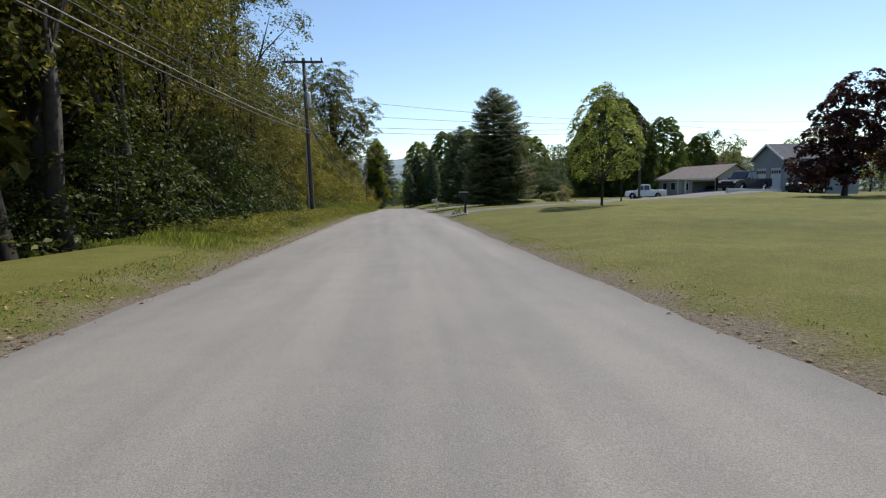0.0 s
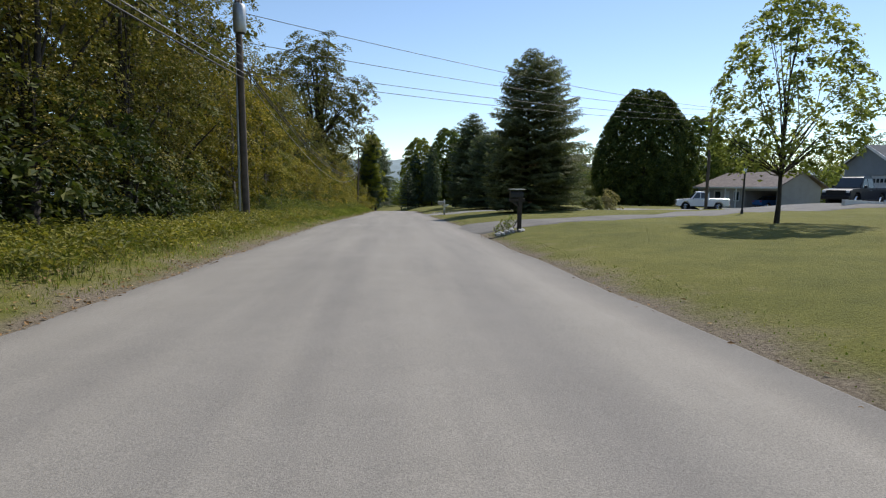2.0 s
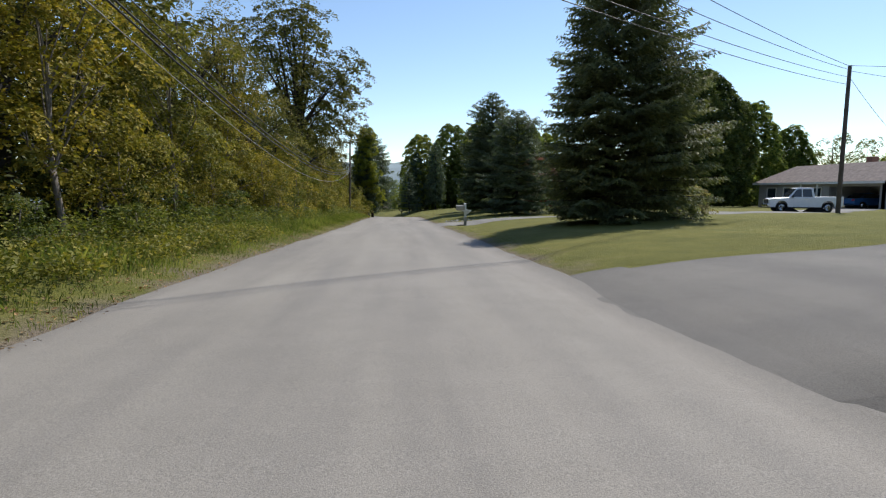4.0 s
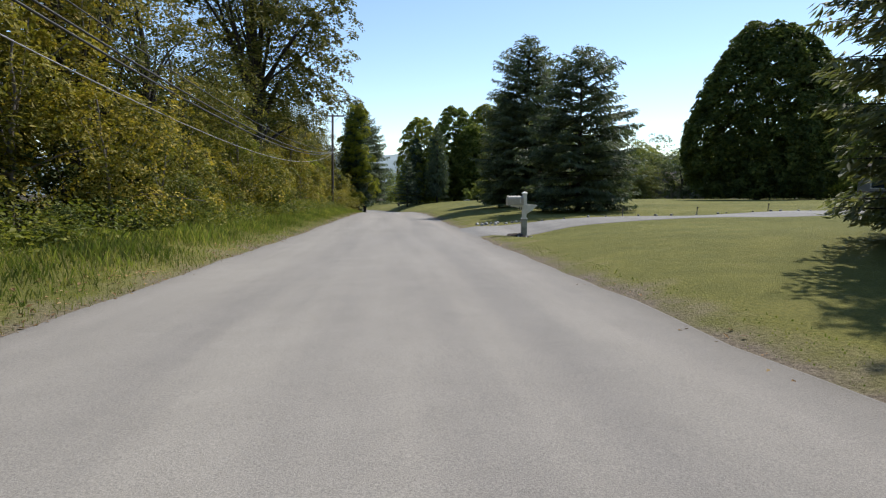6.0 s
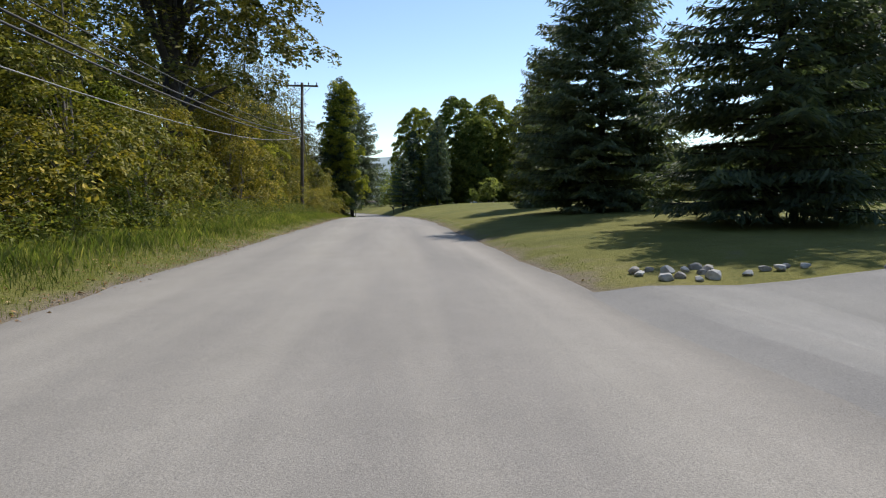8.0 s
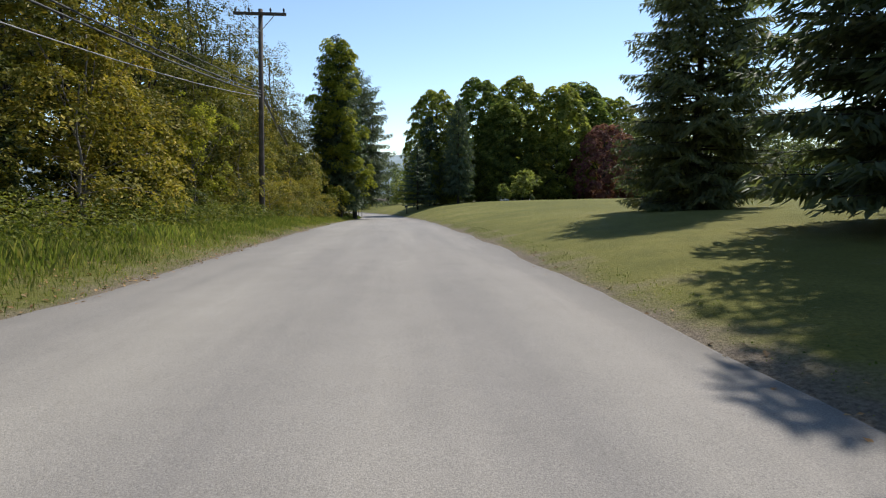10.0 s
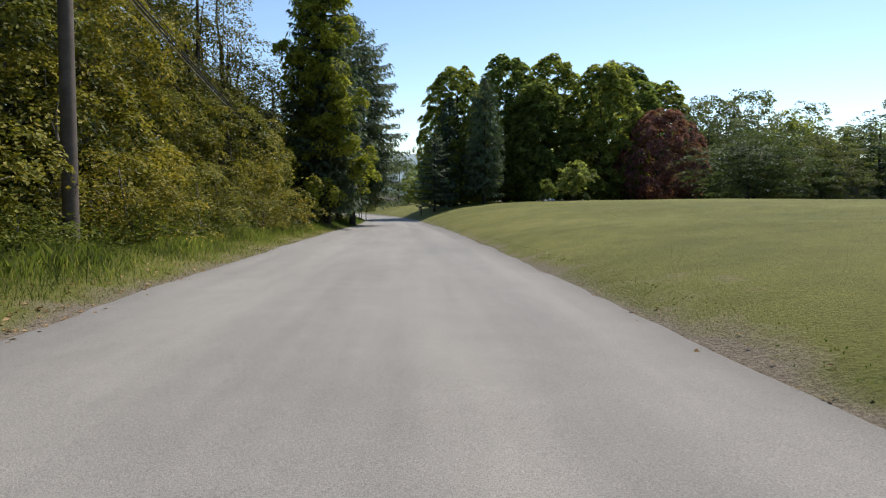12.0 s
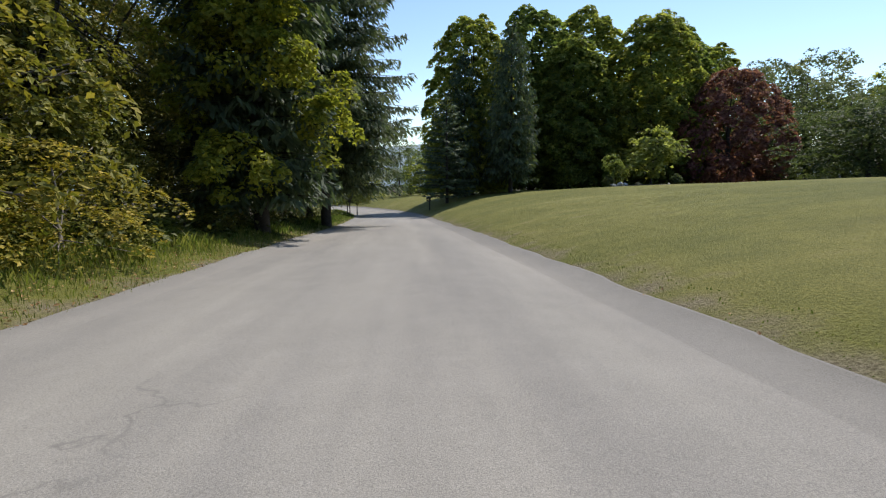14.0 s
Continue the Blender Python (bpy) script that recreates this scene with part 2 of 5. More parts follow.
def box_bm(bm, size, at, bevel=0.0, turn=None):
    m = Matrix.Translation(at) @ (turn or Matrix()) @ Matrix.Diagonal((*size, 1))
    made = bmesh.ops.create_cube(bm, size=1.0, matrix=m)["verts"]
    if bevel:
        edges = list({e for v in made for e in v.link_edges})
        bmesh.ops.bevel(bm, geom=edges, offset=bevel, segments=2, affect="EDGES", profile=0.5)
    return bm


def box(name, size, at, mat, bevel=0.0, turn=None):
    return from_bm(name, box_bm(bmesh.new(), size, at, bevel, turn), mat)


def tube(paths, sides=7):
    """Tapered tubes along lists of (point, radius)."""
    verts, faces = [], []
    ring = np.linspace(0, 2 * np.pi, sides, endpoint=False)
    for path in paths:
        first = len(verts)
        for i, (p, r) in enumerate(path):
            p = np.array(p, float)
            a = np.array(path[max(i - 1, 0)][0], float)
            b = np.array(path[min(i + 1, len(path) - 1)][0], float)
            w = (b - a) / (np.linalg.norm(b - a) + 1e-9)
            u = np.cross(w, (0, 0, 1) if abs(w[2]) < 0.9 else (1, 0, 0))
            u /= np.linalg.norm(u)
            v = np.cross(w, u)
            for q in ring:
                verts.append(p + r * (math.cos(q) * u + math.sin(q) * v))
        for i in range(len(path) - 1):
            for k in range(sides):
                a, b = first + i * sides + k, first + i * sides + (k + 1) % sides
                faces.append((a, b, b + sides, a + sides))
        tip = first + (len(path) - 1) * sides
        for k in range(1, sides - 1, 2):
            faces.append((tip, tip + k, tip + k + 1, tip + (k + 2 if k + 2 < sides else k + 1)) if k + 2 < sides else (tip, tip + k, tip + k + 1, tip))
    faces = [f for f in faces if len(set(f)) == 4]
    return verts, faces


def leaves(rng, centres, size, spread=0.5, up=0.35, long=1.5, tilt=None):
    """Folded four-cornered leaves at the given places, turned at random or about the lie of their boughs."""
    n = len(centres)
    nor = rng.normal(size=(n, 3))
    if tilt is None:
        nor[:, 2] = np.abs(nor[:, 2]) + up
    else:
        nor = nor * 0.5 + tilt
    nor /= np.linalg.norm(nor, axis=1)[:, None]
    axis = np.cross(nor, rng.normal(size=(n, 3)))
    axis /= np.linalg.norm(axis, axis=1)[:, None] + 1e-9
    side = np.cross(nor, axis)
    s = size * rng.uniform(1 - spread, 1 + spread, n)[:, None]
    v = np.stack([centres - axis * s * 0.5 * long, centres + side * s * 0.45 + nor * s * 0.12,
                  centres + axis * s * 0.5 * long - nor * s * 0.1, centres - side * s * 0.45 + nor * s * 0.12], 1)
    f = np.arange(n * 4).reshape(n, 4)
    return v.reshape(-1, 3), f


def boughs(rng, lobes, count, per, reach, hollow=0.7):
    """Places and lie of leaves: flat drooping boughs that stand out from ellipsoid lobes, with gaps between them."""
    lob = np.array(lobes)
    weight = lob[:, 3] * lob[:, 4] + lob[:, 4] * lob[:, 5]
    pick = rng.choice(len(lob), count, p=weight / weight.sum())
    w = rng.normal(size=(count, 3))
    w[:, 2] = w[:, 2] * 0.9 + 0.25
    w /= np.linalg.norm(w, axis=1)[:, None]
    c = lob[pick, :3] + w * lob[pick, 3:] * (hollow + (1.05 - hollow) * rng.random(count) ** 0.6)[:, None]
    out = np.stack([w[:, 0] + c[:, 0] * 0.15, w[:, 1] + c[:, 1] * 0.15, np.zeros(count)], 1) + rng.normal(size=(count, 3)) * 0.15
    out[:, 2] = -0.25 + 0.3 * w[:, 2]
    out /= np.linalg.norm(out, axis=1)[:, None]
    side = np.cross(out, (0, 0, 1.0))
    side /= np.linalg.norm(side, axis=1)[:, None]
    nor = np.cross(side, out)
    big = reach * rng.uniform(0.6, 1.35, count)
    r, a = np.sqrt(rng.random((count, per))), rng.uniform(0, 2 * np.pi, (count, per))
    u, v = r * np.cos(a) * 1.35, r * np.sin(a) * 0.8
    p = c[:, None] + big[:, None, None] * (out[:, None] * u[..., None] + side[:, None] * v[..., None] + nor[:, None] * rng.normal(0, 0.13, (count, per))[..., None])
    p[..., 2] -= big[:, None] * 0.28 * (u ** 2 + v ** 2)
    return p.reshape(-1, 3), c, np.repeat(nor + out * 0.35, per, 0)


def tufts(rng, c, w, per, reach):
    """Places and lie of leaves on rounded tufts about the points c, which face the ways w: leafy caps above, shade below."""
    count = len(c)
    out = np.stack([c[:, 0], c[:, 1], np.zeros(count)], 1)
    out /= np.linalg.norm(out, axis=1)[:, None] + 1e-6
    lean = w * 0.5 + out * 0.35 + np.array((0, 0, 0.55))
    big = reach * rng.uniform(0.6, 1.4, count)
    v = rng.normal(size=(count, per, 3)) * 0.6 + lean[:, None]
    v /= np.linalg.norm(v, axis=2)[..., None]
    deep = 1.05 - 0.35 * rng.random((count, per)) ** 1.8
    p = c[:, None] + v * (big[:, None] * deep)[..., None] * np.array((1.15, 1.15, 0.7))
    p += rng.normal(size=p.shape) * (reach * 0.06)
    p[..., 2] -= np.clip(np.linalg.norm(p[..., :2] - c[:, None, :2], axis=2) / big[:, None] - 0.55, 0, 1) * big[:, None] * 0.5
    lie = v * 0.8 + np.array((0, 0, 0.7)) + rng.normal(size=v.shape) * 0.22
    return p.reshape(-1, 3), c, lie.reshape(-1, 3)


def clumps_of(rng, lobes, count, per, reach, hollow=0.7):
    """Tufts of leaves that stand on ellipsoid lobes."""
    lob = np.array(lobes)
    weight = (lob[:, 3] * lob[:, 4] + lob[:, 4] * lob[:, 5]) ** 0.9
    pick = rng.choice(len(lob), count, p=weight / weight.sum())
    w = rng.normal(size=(count, 3))
    w[:, 2] += 0.2
    w /= np.linalg.norm(w, axis=1)[:, None]
    c = lob[pick, :3] + w * lob[pick, 3:] * (hollow + (1.02 - hollow) * rng.random(count) ** 0.5)[:, None]
    return tufts(rng, c, w, per, reach)


def dome(rng, height, radius, low, count, per, reach, full=0.5, widest=0.38):
    """Tufts of leaves over a rounded dome from low * height to the top, bulging in broad lobes, as old open-grown trees are."""
    f = (np.arange(count) + rng.random(count)) / count
    f = 1 - (1 - f) ** 0.85
    k = f ** (math.log(0.5) / math.log(widest))
    a = np.arange(count) * 2.39996 + rng.uniform(-0.3, 0.3, count)
    seed = rng.uniform(0, 50)
    swell = np.array([noise.noise((1.5 * math.cos(q) + seed, 1.5 * math.sin(q), 2.2 * z)) for q, z in zip(a, f)])
    wide = radius * np.sin(np.pi * (0.1 + 0.88 * k)) ** full * (1 + 0.17 * swell) - reach * 0.7
    wide *= np.where(rng.random(count) < 0.25, rng.uniform(0.4, 0.85, count), 1.0)
    z = height * (low + (1 - low) * (f + 0.05 * swell)) - reach * 0.5
    c = np.stack([wide * np.cos(a), wide * np.sin(a), z], 1)
    w = np.stack([np.cos(a) * (1 - f), np.sin(a) * (1 - f), f ** 2], 1)
    w /= np.linalg.norm(w, axis=1)[:, None]
    return tufts(rng, c, w, per, reach)


def limbs(rng, height, r0, clumps, count, lean=0.3, fork=0.25, trunk_to=0.85, bend=0.3):
    """A trunk that tapers and bends, and limbs that run out to some of the clumps."""
    steps = 9
    drift = np.cumsum(rng.normal(size=(steps, 2)) * bend * height / 40, 0)
    drift -= drift[0]
    trunk = []
    for i in range(steps):
        f = i / (steps - 1)
        r = r0 * (1 - 0.85 * f) * (1.35 if i == 0 else 1)
        trunk.append(((drift[i, 0] + lean * f, drift[i, 1], height * trunk_to * f - (0.25 if i == 0 else 0)), max(r, 0.02)))
    paths = [trunk]
    for c in clumps[rng.choice(len(clumps), min(count, len(clumps)), replace=False)]:
        f = np.clip(c[2] / height * rng.uniform(0.45, 0.8), fork, 0.92)
        k = f * (steps - 1)
        i = min(int(k), steps - 2)
        a = np.array(trunk[i][0]) * (1 - (k - i)) + np.array(trunk[i + 1][0]) * (k - i)
        r = r0 * (1 - 0.85 * f) * 0.55
        mid = a * 0.5 + c * 0.5 + np.array((0, 0, np.linalg.norm(c - a) * 0.08)) + rng.normal(size=3) * 0.02 * min(6.0, height)
        paths.append([(a, r), (a * 0.75 + mid * 0.25, r * 0.8), (mid, r * 0.55), (mid * 0.5 + c * 0.5, r * 0.35), (c, 0.012)])
    verts, faces = tube(paths, 6)
    bole = np.array(verts[:steps * 6])
    for j in range(1, len(paths)):
        first = steps * 6 + (j - 1) * 30
        k = int(np.argmin(np.linalg.norm(bole - verts[first], axis=1)))
        faces.append((k, k - k % 6 + (k + 1) % 6, first + 1, first))
    return verts, faces


def crown_lobes(rng, height, radius, low, count, squeeze=0.75, top=1.0):
    lobes = []
    for i in range(count):
        f = (i + rng.uniform(0.1, 0.9)) / count
        z = height * (low + (1 - low) * f * 0.93)
        wide = radius * math.sin(math.pi * min(0.93, 0.22 + 0.7 * f ** top)) ** squeeze
        a = rng.uniform(0, 2 * math.pi)
        off = wide * rng.uniform(0.2, 0.62)
        r = wide * rng.uniform(0.42, 0.66)
        lobes.append((off * math.cos(a), off * math.sin(a), z, r, r, r * rng.uniform(0.65, 0.95)))
    return lobes


def broadleaf(name, seed, height, radius, low, lobes, clumps, per, sigma, leaf, mat, label, category, bark=BARK, trunk=None, limb_count=14, hollow=0.7, squeeze=0.75, top=1.0, habit="tufted"):
    """A broadleaved tree. habit: tufted, domed, or airy with flat boughs."""
    rng = np.random.default_rng(seed)
    if habit == "domed":
        p, c, lie = dome(rng, height, radius, low, clumps, per, sigma, squeeze)
    else:
        lob = crown_lobes(rng, height, radius, low, lobes, squeeze, top)
        p, c, lie = (boughs if habit == "airy" else clumps_of)(rng, lob, clumps, per, sigma, hollow)
    keep = p[:, 2] > height * low * 0.5
    p, lie = p[keep], lie[keep]
    t = thing(name, (0, 0, 0), label, category)
    part("trunk", mesh_of("trunk", *limbs(rng, height, trunk or height * 0.016, c, limb_count), bark, True), t)
    part("crown", mesh_of("crown", *leaves(rng, p, leaf, tilt=lie), mat), t)
    return t


def spruce(name, seed, height, radius, tiers, label, droop=0.3, bare=0.05, vine=False, twig=0.15, taper=0.5, hang=0.25, per=8, lop=(0.0, 0.0), open_part=0.0, thick=True, foot=0.78):
    """Tiers of branches that sag and lift at the tips; each branch is a frond of side twigs set with sprays of needles."""
    rng = np.random.default_rng(seed)
    t = thing(name, (0, 0, 0), label, "spruce tree")
    paths = [[((0, 0, -0.3), height * 0.017), ((0, 0, height * 0.5), height * 0.010), ((0, 0, height), 0.02)]]
    centres, axes, sizes = [], [], []
    for i in range(tiers):
        f0 = i / tiers
        count = per + (1 if f0 < 0.4 else 0)
        start = rng.uniform(0, 2 * math.pi)
        for k in range(count):
            f = min(0.99, max(0.0, f0 + rng.uniform(-0.6, 0.6) / tiers))
            a = start + 2 * math.pi * (k + rng.uniform(-0.35, 0.35)) / count
            z = height * (bare + (1 - bare) * f)
            reach = radius * (1 - f) ** taper * min(1, foot + f * 0.9) * min(1, 0.3 + 4.2 * (1 - f)) * (1 + lop[1] * math.cos(a - lop[0]))
            long = reach * (1.08 - 0.4 * rng.random() ** 2) + 0.12
            if rng.random() < open_part:
                long *= rng.uniform(0.35, 0.7)
            w = np.array((math.cos(a), math.sin(a), 0))
            across = np.array((-w[1], w[0], 0))
            n = max(3, int(long / twig))
            s = (np.arange(n) + rng.uniform(0.3, 0.9)) / n
            rise, sag = 0.1 + 0.45 * f ** 2, droop * rng.uniform(0.7, 1.3) * (1.15 - 0.6 * f)
            lift = lambda q: long * (rise * q - sag * q ** 2 + 0.55 * sag * q ** 4)
            line = w * (s * long)[:, None]
            line[:, 2] = z + lift(s)
            if long > 0.7:
                paths.append([((0, 0, z), 0.032 * (1.2 - f)), (tuple(w * long * 0.5 + np.array((0, 0, z + lift(0.5)))), 0.018), (tuple(w * long * 0.95 + np.array((0, 0, z + lift(0.95)))), 0.006)])
            for m in range(n):
                q = s[m]
                if q < 0.16 + 0.18 * rng.random():
                    continue
                side_long = (0.40 * long * (1 - q) ** 0.8 + 0.14) * rng.uniform(0.7, 1.15) * min(1.0, 0.4 + q * 1.6)
                for sgn in (-1, 1):
                    d = w * 0.62 + across * sgn * 0.78
                    steps = max(1, int(side_long / (twig * 0.85)))
                    u = (np.arange(steps) + 0.6) / steps * side_long
                    pts = line[m] + d * u[:, None]
                    pts[:, 2] -= hang * u * (0.7 + 0.6 * rng.random())
                    centres.append(pts + rng.normal(size=pts.shape) * 0.025)
                    axes.append(np.tile(d * 0.9 + np.array((0, 0, -hang * 1.3)), (steps, 1)) + rng.normal(size=pts.shape) * 0.25)
                    sizes.append(np.full(steps, twig * 1.35))
            centres.append(line)
            axes.append(np.tile(w, (n, 1)) + rng.normal(size=(n, 3)) * 0.2)
            sizes.append(np.full(n, twig * 1.5))
    c, ax, sz = np.concatenate(centres), np.concatenate(axes), np.concatenate(sizes)
    if thick:
        c, ax, sz = np.concatenate([c, c + rng.normal(size=c.shape) * twig * 0.3]), np.concatenate([ax, ax + rng.normal(size=ax.shape) * 0.3]), np.concatenate([sz, sz * 0.9])
    low = c[:, 2] > 0.06
    c, ax, sz = c[low], ax[low], sz[low]
    ax /= np.linalg.norm(ax, axis=1)[:, None]
    side = np.cross(ax, np.array((0, 0, 1.0)) + rng.normal(size=ax.shape) * 0.55)
    side /= np.linalg.norm(side, axis=1)[:, None]
    sz = (sz * rng.uniform(0.7, 1.4, len(sz)))[:, None]
    drop = np.array((0, 0, -0.12)) * sz
    wide = 0.17 if thick else 0.25
    v = np.stack([c - ax * sz * 0.45, c + side * sz * wide + drop, c + ax * sz * 0.75 + drop * 1.6, c - side * sz * wide + drop], 1).reshape(-1, 3)
    part("trunk", mesh_of("trunk", *tube(paths, 5), BARK, True), t)
    part("crown", mesh_of("crown", v, np.arange(len(v)).reshape(-1, 4), NEEDLE), t)
    if vine:
        lobes = []
        for k in range(26):
            zz, a = height * (0.16 + 0.74 * (k + rng.uniform(-0.8, 0.8)) / 25), rng.normal(-1.35, 0.55)
            rr = radius * (1 - min(0.98, zz / height)) ** taper * 1.0
            lobes.append((rr * math.cos(a), rr * math.sin(a), zz, *rng.uniform(0.4, 0.95, 3)))
        p, _, lie = clumps_of(rng, lobes, 340, 80, 0.36, 0.5)
        part("climbing_vine", mesh_of("climbing_vine", *leaves(rng, p, 0.105, tilt=lie), LEAF_VINE), t, "bright green climbing vine up the branches")
    return t


def put(source, x, y, turn=0.0, scale=1.0, sink=0.0, wide=None, label="", group=""):
    w = wide or scale
    ob = copy_thing(source, pose(x, y, h(x, y) - sink, 0, 0, turn) @ Matrix.Diagonal((w, w, scale, 1)))
    return tagged(ob, label, "", group)


def discard(ob):
    for o in (*ob.children_recursive, ob):
        bpy.data.objects.remove(o)


# ---- ground, road, drives ----
def lines(*spans):
    out = [spans[0][0]]
    for a, b, step in spans:
        n = max(1, round((b - a) / step))
        out += [a + (b - a) * (i + 1) / n for i in range(n)]
    return np.array(out)


FIRST_DRIVE = ([(1.9, 30.6), (2.8, 30.55), (3.6, 30.5), (4.8, 31.0), (7.2, 31.7), (9.5, 32.3), (12, 34.0), (15, 36.8), (19, 40.5), (26, 45.5), (32, 49), (39.6, 54)], [4.9, 4.8, 4.5, 3.7, 2.8, 2.6, 2.7, 3.0, 4, 7, 11, 12])
SECOND_DRIVE = ([(1.7, 56.5), (3.2, 56.6), (4.2, 56.7), (9, 56.6), (13, 56.9), (20, 57.8), (30, 62), (42.8, 71)], [4.3, 3.9, 2.95, 2.7, 2.8, 3.2, 4, 5])


def inside(points, width, x, y):
    """How far inside a paved strip each place lies, in metres; negative outside."""
    best = np.full(np.shape(x), -1e9)
    for (ax, ay), (bx, by), w0, w1 in zip(points, points[1:], width, width[1:]):
        f = np.clip(((x - ax) * (bx - ax) + (y - ay) * (by - ay)) / ((bx - ax) ** 2 + (by - ay) ** 2), 0, 1)
        best = np.maximum(best, (w0 + (w1 - w0) * f) / 2 - np.hypot(x - ax - (bx - ax) * f, y - ay - (by - ay) * f))
    return best


def build_ground():
    xs = lines((-2500, -300, 200), (-300, -60, 20), (-60, -12, 3), (-12, -3.05, 0.5), (-3.05, -2.5, 0.275), (-2.5, 2.5, 0.5), (2.5, 3.05, 0.275), (3.05, 16, 0.5), (16, 60, 2), (60, 300, 20), (300, 2500, 200))
    ys = lines((-600, -60, 60), (-60, -6, 6), (-6, 180, 0.75), (180, 300, 8), (300, 3000, 150))
    gx, gy = np.meshgrid(xs, ys)
    gx = gx + road_x(gy) * np.clip(1 - (np.abs(gx) - 16) / 200, 0, 1)
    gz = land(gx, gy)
    d = gx - road_x(gy)
    near = (np.abs(d) < 2.45) & (gy > -60) & (gy < 260)
    gz = np.where(near, gz - 0.06, gz)
    for drive in (FIRST_DRIVE, SECOND_DRIVE):
        gz = np.where(inside(*drive, gx, gy) > 0.3, gz - 0.08, gz)
    nx, ny = len(xs), len(ys)
    i = np.arange(nx * ny).reshape(ny, nx)
    f = np.stack([i[:-1, :-1], i[:-1, 1:], i[1:, 1:], i[1:, :-1]], -1).reshape(-1, 4)
    me = mesh_of("ground", np.stack([gx, gy, gz], -1), f, GROUND, True)
    bare = np.exp(-np.clip(np.abs(d) - 2.5, 0, None) / 0.38) * 0.58
    woods = np.clip((-d - np.where(gy < 36, 4.9, 6.3)) / 1.2, 0, 1) * np.clip((gy - 9) / 3, 0, 1) * np.clip((gx + 70) / 25, 0, 1)
    far_woods = np.clip((np.hypot(gx, gy - 80) - 170) / 60, 0, 1)
    for name, values in (("bare", bare), ("woods", np.maximum(woods, far_woods))):
        a = me.attributes.new(name, "FLOAT", "POINT")
        a.data.foreach_set("value", values.astype(np.float32).ravel())
    return tagged(new("ground", me), "mown lawn and rough grass verge", "ground", kind="structure")


def strip(name, points, width, mat, lift=0.012, ragged=0.12, across=8, skirt=0.06, camber=0.035):
    """A paved strip along a line of (x, y), with worn, uneven edges and a thickness."""
    rng = np.random.default_rng(len(points))
    p = np.array(points, float)
    along = np.concatenate([[0], np.cumsum(np.hypot(*np.diff(p, axis=0).T))])
    s = np.arange(0, along[-1], 0.4)
    cx, cy = np.interp(s, along, p[:, 0]), np.interp(s, along, p[:, 1])
    w = np.interp(s, along, width) if not isinstance(width, (int, float)) else np.full(len(s), width)
    tx, ty = np.gradient(cx), np.gradient(cy)
    n = np.hypot(tx, ty)
    nx, ny = ty / n, -tx / n
    smooth = np.convolve(rng.normal(size=len(s) + 4), np.ones(5) / 5, "valid"), np.convolve(rng.normal(size=len(s) + 4), np.ones(5) / 5, "valid")
    rows = []
    for k in range(-1, across + 2):
        f = min(max(k / across, 0), 1) - 0.5
        edge = w * f + (0.0 if 0 <= k <= across else math.copysign(0.14, f)) + (smooth[0] if f < 0 else smooth[1]) * 0.5 * ragged * abs(2 * f) ** 6
        x, y = cx + nx * edge, cy + ny * edge
        z = land(x, y) + lift + camber * (1 - (2 * f) ** 2) - (skirt if k in (-1, across + 1) else 0)
        rows.append(np.stack([x, y, z], -1))
    v = np.stack(rows, 1)
    a, b = v.shape[:2]
    i = np.arange(a * b).reshape(a, b)
    f = np.stack([i[:-1, :-1], i[:-1, 1:], i[1:, 1:], i[1:, :-1]], -1).reshape(-1, 4)
    me = mesh_of(name, v, f, mat, False)
    over = np.tile([min(max(k / across, 0), 1) for k in range(-1, across + 2)], a)
    me.attributes.new("across", "FLOAT", "POINT").data.foreach_set("value", over.astype(np.float32))
    return new(name, me)


build_ground()
ry = np.arange(-60, 258, 2.0)
tagged(strip("road", [(float(road_x(y)), y) for y in ry], [float(np.interp(y, (0, 20, 30, 85, 106), (4.95, 5.0, 5.2, 5.15, 5.5))) for y in ry], ASPHALT, 0.02, 0.12, 12), "worn grey asphalt country road without markings", "road", kind="structure")
tagged(strip("driveway", *FIRST_DRIVE, DRIVE, 0.008, 0.1, skirt=0.03, camber=0.02), "dark asphalt driveway curving across the lawn", "driveway", kind="structure")
tagged(strip("driveway", *SECOND_DRIVE, DRIVE_PALE, 0.008, 0.1, skirt=0.03, camber=0.02), "grey asphalt driveway beside the white mailbox", "driveway", kind="structure")

# ---- distance ----
def build_hills():
    xs = np.linspace(-2600, 2600, 131)
    rows = []
    for k, (y, top) in enumerate(((1300, -30), (1500, 40), (1750, 78), (2000, 92), (2300, 60))):
        z = np.array([top + 26 * noise.noise((x / 420, k * 0.4, 0.3)) + 9 * noise.noise((x / 90, k, 5)) for x in xs]) if k else np.full(len(xs), -40.0)
        rows.append(np.stack([xs, np.full(len(xs), y), z], -1))
    v = np.stack(rows)
    i = np.arange(v.shape[0] * v.shape[1]).reshape(v.shape[:2])
    f = np.stack([i[:-1, :-1], i[:-1, 1:], i[1:, 1:], i[1:, :-1]], -1).reshape(-1, 4)
    # Distance haze is mixed into the hills' blue-grey base colour.
    mat = plain("haze_tinted_wooded_hill", (0.24, 0.30, 0.31), 1.0, vary=0.25, scale=0.02, relief=0)
    tagged(new("backdrop", mesh_of("backdrop", v, f, mat, True)), "far wooded hills, blue haze painted into their colour", "hills", kind="structure")


build_hills()

